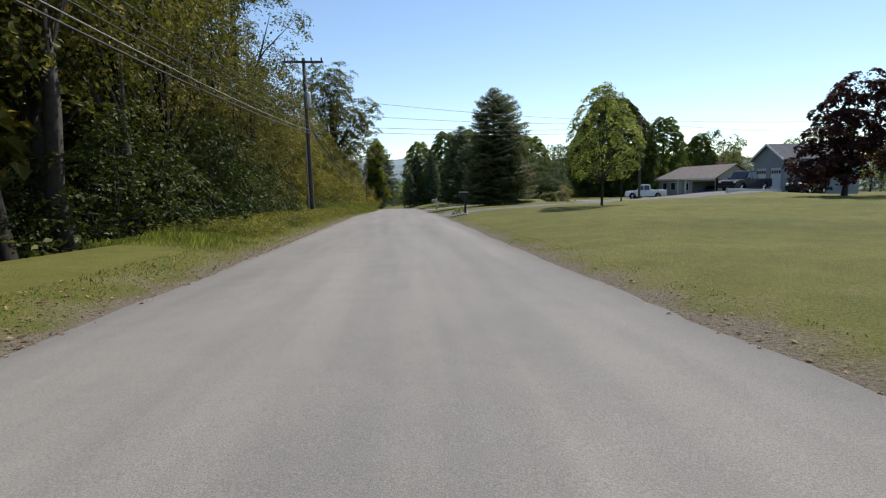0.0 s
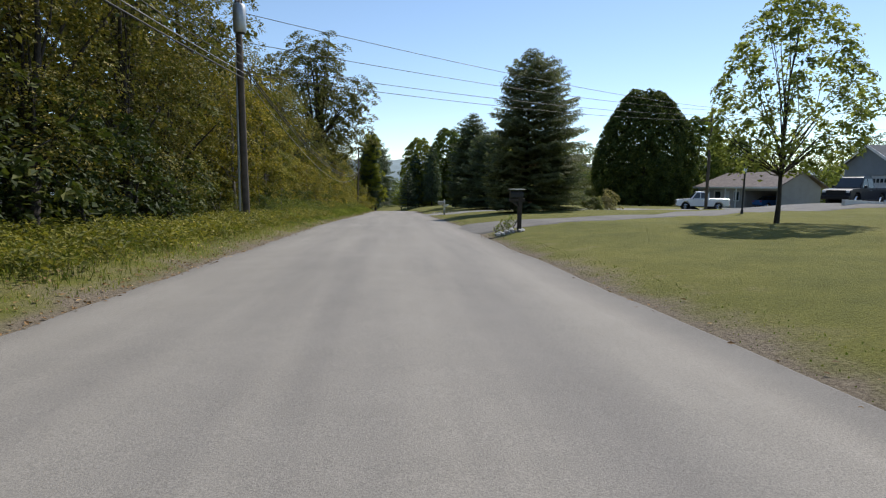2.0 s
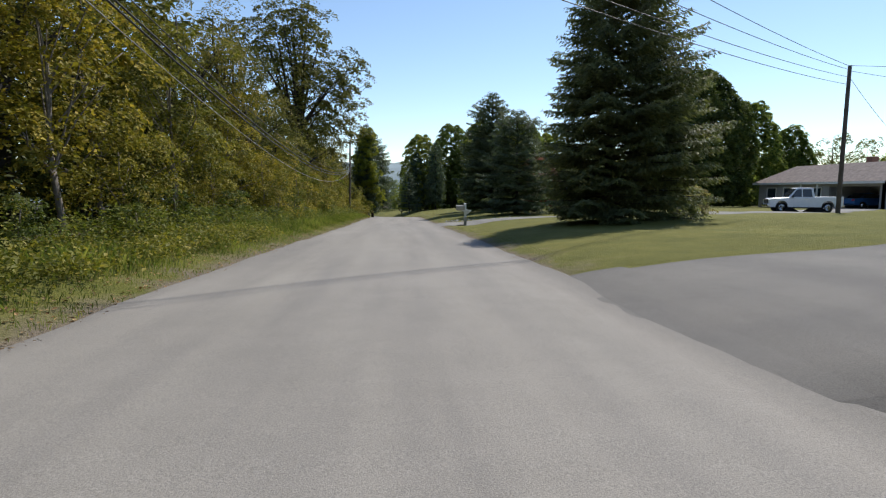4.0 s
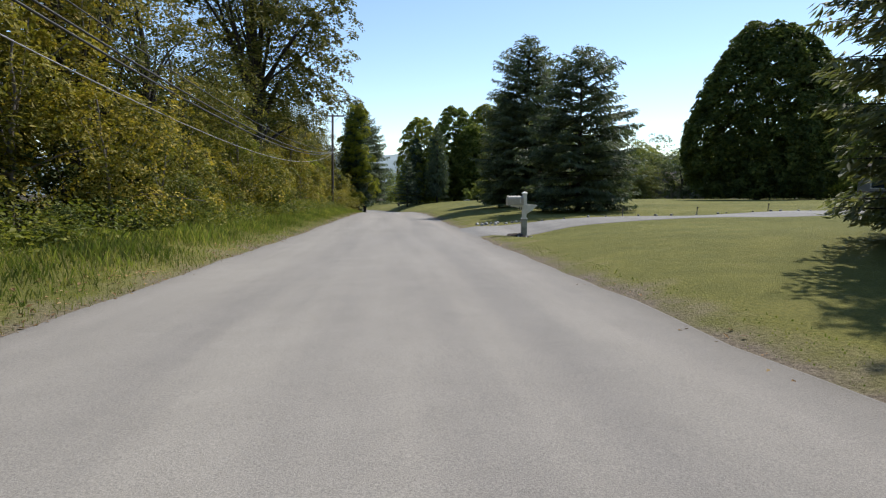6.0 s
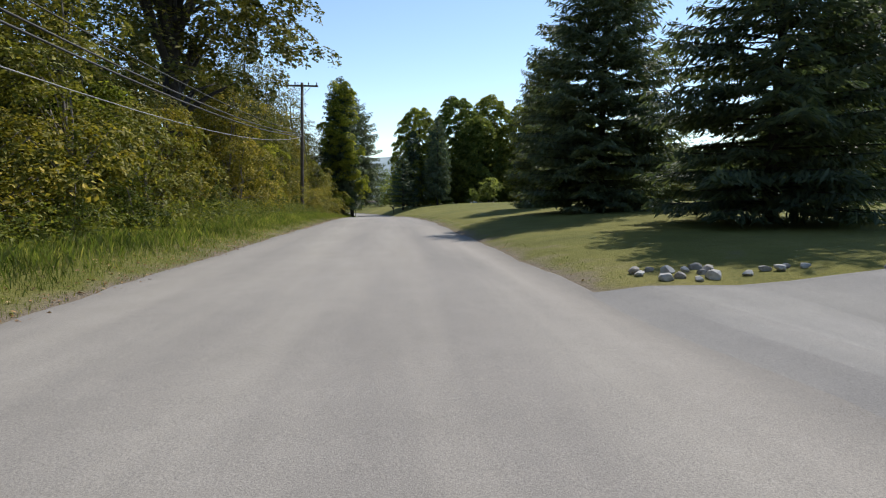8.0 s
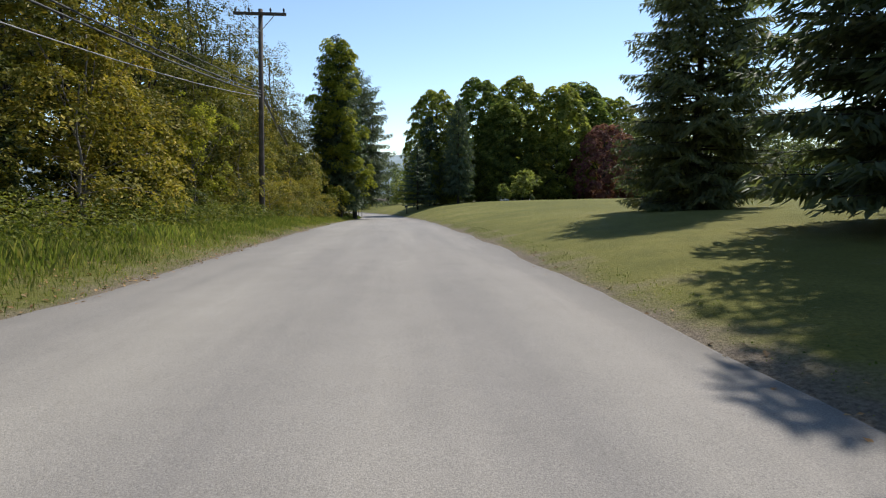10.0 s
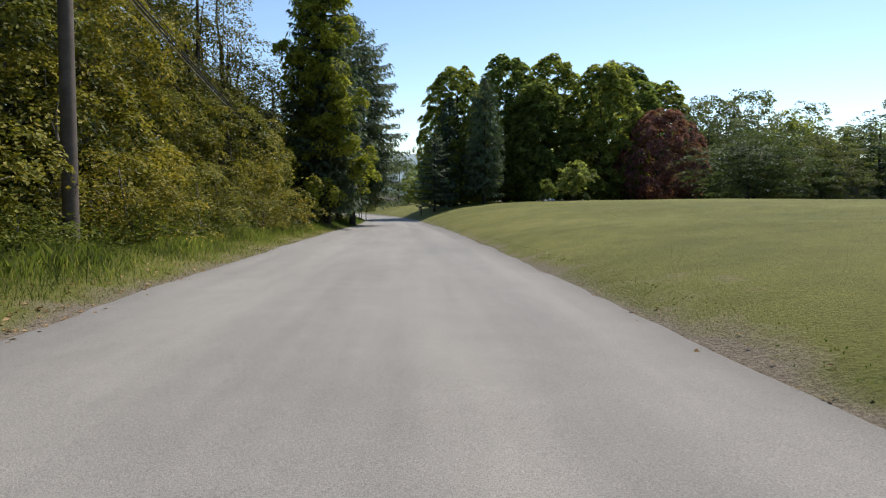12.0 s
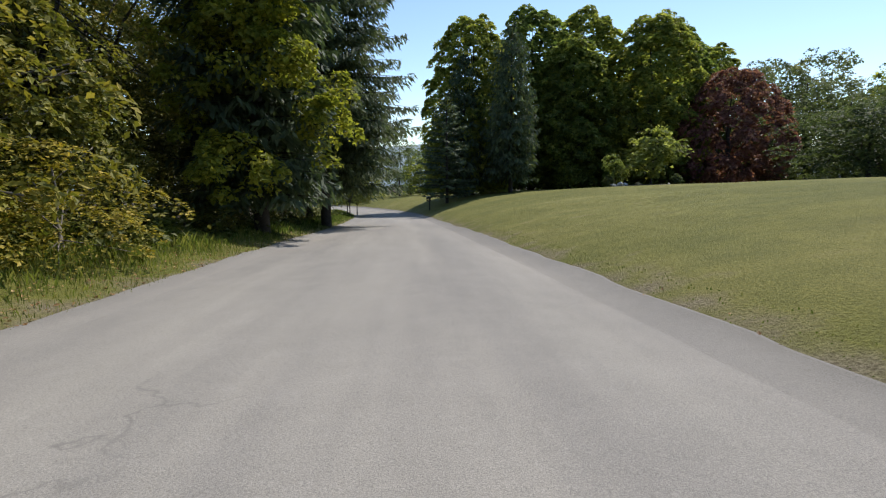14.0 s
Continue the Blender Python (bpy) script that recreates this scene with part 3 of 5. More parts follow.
# ---- woods beside the road ----
WOOD_LABEL = "tall woodland tree in full green spring leaf"
SIZES = ((17, 4.0, 0.12), (19, 4.4, 0.18), (15, 3.6, 0.08), (18, 3.8, 0.24))
tall = [broadleaf("woodland_tree", 11 + i, hh, rr, low, 18, 190, 68, 0.8, 0.1, LEAF_WOOD, WOOD_LABEL, "tree", limb_count=16) for i, (hh, rr, low) in enumerate(SIZES)]
high = [broadleaf("woodland_tree", 81 + i, 18.5, 4.6, 0.27, 18, 200, 68, 0.8, 0.1, LEAF_WOOD, "tall woodland tree with a bare lower trunk", "tree", limb_count=18, hollow=0.55) for i in range(2)]
edge = broadleaf("understorey_tree", 35, 9.0, 2.7, 0.1, 14, 170, 110, 0.5, 0.066, LEAF_SHRUB, "yellow-green tree at the edge of the woods", "tree", BARK_PALE, trunk=0.1)
back = [broadleaf("woodland_tree", 21 + i, hh, rr, low, 14, 76, 28, 1.05, 0.35, LEAF_WOOD, "woodland tree deeper among the trees", "tree", limb_count=8) for i, (hh, rr, low) in enumerate(SIZES[:3])]
far_tree = [broadleaf("distant_tree", 25 + i, hh, rr, 0.05, 18, 190, 34, 0.72, 0.2, mat, "green woodland tree far behind the lawn", "tree", limb_count=6, hollow=0.4, squeeze=0.5)
            for i, (hh, rr, mat) in enumerate(((13, 4.8, LEAF_GREY), (11, 4.2, LEAF_MAPLE), (15, 4.6, LEAF_GREY)))]
small = [broadleaf("understorey_tree", 31 + i, hh, rr, low, 11, 74, 100, 0.36, 0.066, mat, "slender understorey tree with light green leaves", "tree", BARK_PALE, trunk=0.07)
         for i, (hh, rr, low, mat) in enumerate(((6.5, 2.0, 0.2, LEAF_SHRUB), (5.0, 1.9, 0.12, LEAF_SHRUB), (6.0, 1.7, 0.24, LEAF_VINE)))]
shrubs = [broadleaf("shrub", 41 + i, hh, rr, 0.05, 9, 66, 74, 0.42, 0.066, LEAF_SHRUB, "dense yellow-green roadside shrub", "shrub", BARK_PALE, trunk=0.05, limb_count=8, squeeze=0.5)
          for i, (hh, rr) in enumerate(((3.2, 2.0), (2.4, 1.7), (4.0, 2.2)))]
place = random.Random(5)


def wood_scale(y):
    return float(np.interp(y, (0, 20, 26, 32, 40, 46, 52, 57, 66, 69, 84, 98, 108, 175), (1.08, 1.05, 1.0, 0.92, 0.74, 0.62, 0.56, 0.7, 0.76, 0.52, 0.58, 0.8, 0.86, 0.8)))


for y0, y1, x, step, jitter, kinds in ((9, 108, -10.3, 4.3, 0.9, tall), (4, 150, -15.5, 4.6, 1.8, back), (-6, 175, -22, 6.4, 2.5, back), (-14, 40, -28, 6.5, 2.5, back)):
    y = y0
    while y < y1:
        k = wood_scale(y) * place.uniform(0.86, 1.12)
        if not (x > -12 and 73 < y < 83):
            k *= 1.22 if x < -12 and y < 66 else 1.0
            put(place.choice([*high, tall[0], tall[2]] if kinds is tall and y < 27 else kinds), x + place.uniform(-jitter, jitter), y, place.uniform(0, 360), k, 0.1, wide=0.5 * (k + 1.0), group="roadside woods")
        y += step * place.uniform(0.8, 1.2)
for x, y, s, w in ((-9.3, 4.5, 1.05, 0.9), (-7.2, 8.8, 1.05, 0.8), (-7.6, 13, 1.0, 0.75), (-8.4, 17.2, 0.95, 0.7), (-8.9, 21.5, 0.85, 0.66), (-8.6, 26, 0.66, 0.6)):
    put(place.choice(high), x, y, place.uniform(0, 360), s, 0.1, wide=w, group="roadside woods")
for x, y, s, w in ((-7.6, 28.6, 0.5, 0.55), (-8.0, 32.5, 0.48, 0.55), (-7.4, 24.4, 0.42, 0.5)):
    put(tall[3], x, y, place.uniform(0, 360), s, 0.1, wide=w, label="slender woodland tree beside the pole", group="roadside woods")
oak = broadleaf("oak", 61, 20.5, 6.0, 0.33, 34, 560, 72, 0.62, 0.125, LEAF_WOOD, "tall spreading oak leaning out over the road edge", "tree", trunk=0.4, limb_count=26, hollow=0.6, squeeze=0.55)
put(oak, -9.4, 79, 60, 1.0, 0.1, wide=1.3)
# Filler shrubs whose dark leaf colour stands in for shade among the trunks.
under = broadleaf("shrub", 47, 3.0, 1.7, 0.05, 7, 60, 46, 0.42, 0.085, LEAF_UNDER_SHADE, "undergrowth shrub among the trunks, leaves darkened to mimic shade", "shrub", trunk=0.05, limb_count=10)
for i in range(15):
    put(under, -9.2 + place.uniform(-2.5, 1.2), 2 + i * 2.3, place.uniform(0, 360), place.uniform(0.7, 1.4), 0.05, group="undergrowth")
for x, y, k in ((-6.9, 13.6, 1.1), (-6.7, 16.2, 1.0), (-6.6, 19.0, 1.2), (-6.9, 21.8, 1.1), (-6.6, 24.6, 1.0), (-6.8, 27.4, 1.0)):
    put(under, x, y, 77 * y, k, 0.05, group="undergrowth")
# Dark backing shrubs, so the gaps between edge shrubs look shaded.
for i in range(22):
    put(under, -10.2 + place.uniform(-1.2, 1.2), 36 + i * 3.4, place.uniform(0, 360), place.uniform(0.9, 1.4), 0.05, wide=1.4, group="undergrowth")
y = 34
while y < 103:
    put(place.choice(small), -7.9 + place.uniform(-0.9, 0.7), y, place.uniform(0, 360), place.uniform(0.75, 1.3), 0.05, group="woodland edge")
    y += place.uniform(2.8, 4.8)
y = 35
while y < 104:
    put(place.choice(shrubs), -6.9 + place.uniform(-0.9, 0.6), y, place.uniform(0, 360), place.uniform(0.45, 1.15), 0.05, group="roadside shrubs")
    y += place.choice((1.5, 2.0, 4.2, 5.0)) * place.uniform(0.85, 1.15)
verge = broadleaf("shrub", 48, 2.2, 1.3, 0.02, 9, 64, 44, 0.28, 0.066, LEAF_VERGE, "low leafy shrub in the tall roadside grass", "shrub", BARK_PALE, trunk=0.03, limb_count=10, squeeze=0.5)
y = 33.5
while y < 108:
    put(verge, -5.5 + place.uniform(-0.6, 0.55), y, place.uniform(0, 360), place.uniform(0.28, 0.62), 0.05, wide=place.uniform(0.4, 0.8), group="roadside shrubs")
    y += place.uniform(1.3, 3.4)
discard(verge)
for x, y, s, w in ((-8.9, 109.6, 0.82, 0.74), (-10.2, 103.8, 0.86, 0.74)):
    put(tall[0], x, y, 70 * y, s, 0.1, wide=w, group="roadside woods")
for x, y, s in ((-8.2, 96.4, 0.95), (-9.8, 99.6, 1.1)):
    put(edge, x, y, place.uniform(0, 360), s, 0.05, group="woodland edge")
spread_low = broadleaf("understorey_tree", 36, 5.6, 3.1, 0.3, 0, 150, 95, 0.36, 0.075, LEAF_SHRUB, "low spreading yellow-green tree on several bare stems", "tree", BARK_PALE, trunk=0.09, limb_count=34, squeeze=0.55, habit="domed")
put(spread_low, -8.0, 104.8, 20, 1.0, 0.05, group="woodland edge")
discard(spread_low)
for x, y, s in ((-5.4, 93, 0.6), (-5.2, 96, 0.55), (-4.9, 104, 0.5), (-4.9, 100.8, 0.5), (-5.8, 99.5, 0.7), (-5.7, 102, 0.75), (-6.1, 105.8, 0.8), (-6.8, 107.6, 0.85), (-6.0, 110.5, 0.36)):
    put(shrubs[0], x, y, place.uniform(0, 360), s, 0.05, wide=0.75, group="roadside shrubs")

# ---- spruces ----
SPR = "dark green spruce with drooping tiers of branches"
CURTAIN = "tall dark spruce with hanging branch curtains"
for x, y, made in (
        (8.25, 45.6, spruce("spruce", 5, 10.0, 3.85, 32, SPR, 0.2, 0.03, twig=0.1, taper=0.54, lop=(-0.95, 0.27), per=12, open_part=0.12, foot=0.7)),
        (9.1, 64.6, spruce("spruce", 3, 7.7, 3.2, 22, SPR, 0.2, 0.05, twig=0.125, taper=0.42, per=9, open_part=0.25)),
        (8.9, 73.8, spruce("spruce", 8, 10.8, 3.5, 34, SPR, 0.22, 0.04, twig=0.14, taper=0.48, lop=(-2.3, 0.15), per=9, open_part=0.15)),
        (9.4, 82.5, spruce("spruce", 9, 8.9, 2.4, 27, SPR, 0.32, 0.02, twig=0.1, taper=0.36, hang=0.45, per=10, open_part=0.12))):
    put(made, x, y, 0, 1.0, 0.05, group="spruces on the lawn")
    discard(made)
tallspr = spruce("spruce", 4, 15.5, 3.4, 30, CURTAIN, 0.36, bare=0.12, twig=0.24, taper=0.45, hang=0.8, thick=False)
finespr = spruce("spruce", 7, 15.5, 4.7, 27, CURTAIN, 0.36, bare=0.14, twig=0.17, taper=0.42, hang=0.5, per=9, open_part=0.2)
spiky = spruce("spruce", 12, 9.5, 3.0, 17, "thin spruce with long bare-tipped branches", 0.12, bare=0.08, twig=0.2, taper=0.7, hang=0.15, per=6, thick=False)
viney = spruce("spruce", 6, 15.0, 2.6, 40, "tall spruce wrapped in bright green climbing vine", 0.3, bare=0.08, vine=True, twig=0.17, taper=0.36, hang=0.6, thick=False)
put(viney, -4.4, 112.2, 0, 1.0, 0.1)
put(finespr, -3.9, 121.0, 40, 0.98, 0.1, group="spruces by the road")
put(spiky, 3.2, 143, 0, 1.0, 0.1)
for x, y, s, a in ((-5.8, 127, 1.0, 160), (9.2, 144.8, 0.98, 80), (5.2, 147.5, 0.88, 200)):
    put(tallspr, x, y, a, s, 0.1, wide=0.86 * s, group="spruces by the road")
for ob in (tallspr, finespr, spiky, viney):
    discard(ob)

# ---- trees on the lawns ----
row_maple = [broadleaf("maple", 56 + i, 15.0, 4.5, 0.03, 0, 460, 84, 0.6, 0.22, LEAF_MAPLE, "tall round green maple in a row", "tree", limb_count=10, squeeze=0.5, habit="domed") for i in range(2)]
dark_maple = broadleaf("maple", 51, 16.8, 6.8, 0.03, 0, 1600, 80, 0.68, 0.21, LEAF_DARK, "large round dark green maple on the lawn", "tree", limb_count=14, squeeze=0.48, habit="domed")
put(dark_maple, 37.3, 90.6)
discard(dark_maple)
put(row_maple[0], 50.5, 98, 30, 0.98, wide=1.0, label="pale green tree behind the dark maple")
put(row_maple[1], 60, 102, 130, 0.8, label="pale green tree behind the ranch house")
for x, y, s, w, a in ((6.3, 151, 1.16, 1.1, 30), (14.5, 160, 1.38, 1.4, 90), (22, 164, 1.46, 1.45, 150), (27.5, 156, 1.26, 1.35, 210), (35.8, 171, 1.52, 1.75, 270), (44.5, 176, 1.42, 1.7, 20), (18.0, 156, 1.1, 1.2, 330)):
    put(row_maple[int(x) % 2], x, y, a, s, wide=w, group="maple row")
lawn_maple = broadleaf("maple", 52, 6.0, 1.8, 0.26, 0, 200, 56, 0.3, 0.072, LEAF_LAWN, "young maple with pale green leaves on the lawn", "tree", BARK, trunk=0.06, squeeze=0.62, limb_count=44, habit="domed")
put(lawn_maple, 10.3, 26.2)
red = broadleaf("red_maple", 53, 13.6, 6.4, 0.05, 0, 380, 70, 0.8, 0.26, LEAF_RED, "large dark red tree before the maples", "tree", trunk=0.3, squeeze=0.5, habit="domed")
dark_red = broadleaf("red_maple", 57, 7.3, 3.1, 0.12, 18, 220, 70, 0.42, 0.15, LEAF_PURPLE, "dark purple-red maple on the mown lawn", "tree", trunk=0.16, squeeze=0.5, hollow=0.6)
put(dark_red, 26.0, 29, 0, 0.94)
discard(dark_red)
put(red, 33.7, 151, 90, 0.88, wide=0.87)
bush = broadleaf("ornamental_tree", 54, 3.4, 1.9, 0.3, 9, 150, 18, 0.3, 0.15, LEAF_LAWN, "small spreading ornamental tree on the lawn", "tree", trunk=0.07, habit="airy")
for x, y, s in ((-8.6, 112.5, 0.7), (-8.4, 118, 0.72), (-11.5, 109, 0.8), (-12.5, 115, 0.9), (-10.5, 123, 0.85), (-7.2, 115.5, 0.55)):
    put(tall[2], x, y, 50 * y, s, 0.1, wide=0.9, group="roadside woods")
put(bush, 15.1, 129, 0, 1.05)
put(bush, 13.1, 129.6, 140, 0.6, wide=0.5, label="low young ornamental tree beside the larger one")
pale = broadleaf("garden_shrub", 55, 2.0, 1.5, 0.05, 6, 80, 22, 0.35, 0.14, LEAF_GREY, "pale grey-green rounded garden shrub", "shrub", trunk=0.05, squeeze=0.4)
for x, y, s, a in ((12.4, 128.6, 0.3, 0), (15.6, 126.9, 0.3, 90)):
    put(pale, x, y, a, s, 0.03, group="garden shrubs")
spread = broadleaf("ornamental_tree", 58, 7.4, 6.8, 0.12, 14, 420, 55, 0.8, 0.14, LEAF_OLIVE, "wide spreading grey-green tree beyond the lawn", "tree", trunk=0.2, squeeze=0.35, hollow=0.5, habit="airy")
put(spread, 37.6, 138, 0, 0.8, wide=1.15)
put(spread, 51, 144, 200, 0.9)
discard(spread)
tan = broadleaf("garden_shrub", 59, 1.3, 1.25, 0.05, 6, 60, 40, 0.26, 0.08, LEAF_TAN, "round tan ornamental grass clump past the spruce", "shrub", trunk=0.04, squeeze=0.4)
put(tan, 17.2, 55, 0, 1.0, 0.03)
discard(tan)
put(pale, 15.6, 53.0, 0, 0.5, 0.03, wide=0.8, group="garden shrubs")
for i in range(38):
    f = i / 37
    x = 26 + 120 * f + place.uniform(-3, 3)
    y = (192 - 70 * f ** 0.8) + place.uniform(-7, 7)
    put(place.choice(far_tree), x, y, place.uniform(0, 360), place.uniform(0.85, 1.2) * (1.2 if 42 < x < 100 else 1.1), 0.2, group="far woods")
for i in range(18):
    put(place.choice(far_tree), 58 + 4.9 * i + place.uniform(-2, 2), 108 - 3.2 * i + place.uniform(-4, 4), place.uniform(0, 360), place.uniform(0.6, 0.95), 0.2, group="far woods")
for i in range(16):
    put(far_tree[1], 2 + 4.2 * i + place.uniform(-1, 1), 181 + 0.1 * i + place.uniform(-2, 2), place.uniform(0, 360), place.uniform(0.5, 0.7), 0.2, wide=1.1, label="low trees closing the gaps behind the maples", group="far woods")
for i in range(9):
    put(place.choice(far_tree), 47 + 4.5 * i + place.uniform(-1.5, 1.5), 168 - 1.2 * i + place.uniform(-3, 3), place.uniform(0, 360), place.uniform(1.12, 1.3) - 0.05 * i, 0.2, group="far woods")
for i in range(14):
    put(place.choice(far_tree), 44 + 4.3 * i + place.uniform(-1.5, 1.5), 156 - 1.6 * i + place.uniform(-3, 3), place.uniform(0, 360), place.uniform(0.75, 0.95) - 0.015 * i, 0.2, wide=1.2, label="low green trees along the far edge of the lawn", group="far woods")
for x, y in ((-14, 188), (-8, 192), (-2, 188), (4, 194), (10, 190), (-22, 184), (-28, 178), (-30, 168), (-20, 196), (16, 186), (0, 204), (-12, 204)):
    put(place.choice(far_tree), x, y, place.uniform(0, 360), place.uniform(0.7, 0.95), 0.2, group="trees past the bend")
for x, y in ((-4.9, 139), (-5.4, 141.6), (-4.8, 144)):
    put(lawn_maple, x, y, place.uniform(0, 360), 0.8, 0.05, label="slim young tree with a bare trunk by the road", group="young trees")
for ob in (under, *tall, *back, *small, *shrubs, *far_tree, oak, *row_maple, edge, high[0], high[1], lawn_maple, red, bush, pale):
    discard(ob)


# ---- verge plants ----
def on_land(rng, n, x0, x1, y0, y1, power=1.0):
    y = rng.uniform(y0, y1, n)
    x = x0 + (x1 - x0) * rng.random(n) ** power
    return np.stack([x + road_x(y), y, land(x + road_x(y), y)], 1)


def off_drives(p):
    """Leaves out what would grow on the two driveways near the road."""
    x, y = p[:, 0], p[:, 1]
    first = np.interp(x, (2.1, 3.6, 4.8, 7.2, 9.5, 12, 15), (30.6, 30.5, 31.0, 31.7, 32.3, 34.0, 36.8))
    second = np.interp(x, (2.1, 4, 9, 13), (56.3, 56.7, 56.6, 56.9))
    return (x < 1.5) | ((np.abs(y - first) > 2.4 + 0.8 * (x < 3.5)) & (np.abs(y - second) > 1.8 + 0.8 * (x < 3.5)))


def blades(name, seed, n, x0, x1, y0, y1, low, high, width, mat, label, power=1.0, patchy=0.0):
    rng = np.random.default_rng(seed)
    p = on_land(rng, n, x0, x1, y0, y1, power)
    p = p[off_drives(p)]
    n = len(p)
    near = np.clip((np.abs(p[:, 0] - road_x(p[:, 1])) - 2.5) / 1.3, 0.25, 1)
    size = rng.uniform(low, high, n) * near
    if patchy:
        wave = np.sin(p[:, 0] * 2.1 + 3 * np.sin(p[:, 1] * 0.7)) + np.sin(p[:, 1] * 1.7 + 2 * np.sin(p[:, 0] * 1.3))
        size *= 1 + patchy * wave / 2
    a = rng.uniform(0, 2 * np.pi, n)
    lean = rng.normal(size=(n, 2)) * 0.22 * size[:, None]
    side = np.stack([np.cos(a), np.sin(a), np.zeros(n)], 1) * width * rng.uniform(0.6, 1.4, n)[:, None]
    mid = p + np.stack([lean[:, 0] * 0.3, lean[:, 1] * 0.3, size * 0.6], 1)
    tip = p + np.stack([lean[:, 0], lean[:, 1], size], 1)
    v = np.stack([p - side, p + side, mid + side * 0.8, tip], 1).reshape(-1, 3)
    me = mesh_of(name, v, np.arange(n * 4).reshape(n, 4), mat)
    return tagged(new(name, me), label, "grass", kind="stuff")


blades("tall_grass", 1, 115000, -2.6, -6.2, 30, 112, 0.06, 0.25, 0.0034, GRASS_TALL, "tall uneven roadside grass with seed heads", 0.9, 0.45)
blades("tall_grass", 2, 22000, -2.62, -5.6, 10, 30, 0.05, 0.2, 0.004, GRASS_TALL, "rough roadside grass", 0.8, 0.4)
blades("tall_grass", 4, 9000, -2.75, -4.6, 112, 150, 0.08, 0.3, 0.012, GRASS_TALL, "rough grass below the spruces", 0.8, 0.3)
blades("lawn_edge_grass", 3, 11000, 2.5, 3.2, -2, 112, 0.02, 0.05, 0.006, GRASS_TALL, "short ragged grass along the asphalt edge", 1.4, 0.4)
blades("lawn_edge_grass", 5, 4000, -2.55, -3.6, -2, 10, 0.02, 0.06, 0.006, GRASS_TALL, "short mown grass beside the road", 1.2, 0.3)
DEAD_LEAF = leaf_material("dead_leaf", (0.16, 0.09, 0.05), (0.30, 0.18, 0.10), (0.42, 0.30, 0.19), 0.1)


def litter(seed, n, x0, x1, y0, y1, power, label):
    rng = np.random.default_rng(seed)
    p = on_land(rng, n, x0, x1, y0, y1, power)
    p = p[off_drives(p)]
    p[:, 2] += rng.uniform(0.008, 0.03, len(p))
    return tagged(new("dead_leaves", mesh_of("dead_leaves", *leaves(rng, p, 0.03, up=3.0), DEAD_LEAF)), label, "leaf litter", kind="stuff")


litter(21, 9000, -2.45, -3.6, -2, 115, 1.5, "brown dead leaves along the road edge")
litter(22, 900, 2.4, 2.9, -2, 112, 1.5, "scattered dead leaves and grit on the verge")


def weeds(seed, n, x0, x1, y0, y1, tallest, leaf, mat, label):
    rng = np.random.default_rng(seed)
    p = on_land(rng, n // 14, x0, x1, y0, y1)
    size = rng.uniform(0.25, 1.0, len(p)) * tallest
    q = np.repeat(p, 14, 0) + rng.normal(size=(len(p) * 14, 3)) * np.array((0.16, 0.16, 0.0))
    q[:, 2] += np.repeat(size, 14) * rng.random(len(q)) ** 0.6
    return tagged(new("weeds", mesh_of("weeds", *leaves(rng, q, leaf, up=1.2), mat)), label, "weeds", kind="stuff")


weeds(7, 36000, -3.3, -5.6, 13, 42, 0.36, 0.045, LEAF_SHRUB, "low yellow-green weeds under the trees")
weeds(8, 40000, -4.3, -6.8, 34, 108, 0.85, 0.05, LEAF_VERGE, "leafy weeds in the tall grass below the shrubs")
weeds(9, 9000, -5.6, -12.0, 8, 60, 0.5, 0.09, LEAF_WOOD, "dark undergrowth on the woodland floor")
weeds(10, 6000, -3.6, -8.0, 104, 135, 0.9, 0.10, LEAF_WOOD, "undergrowth below the roadside spruces")

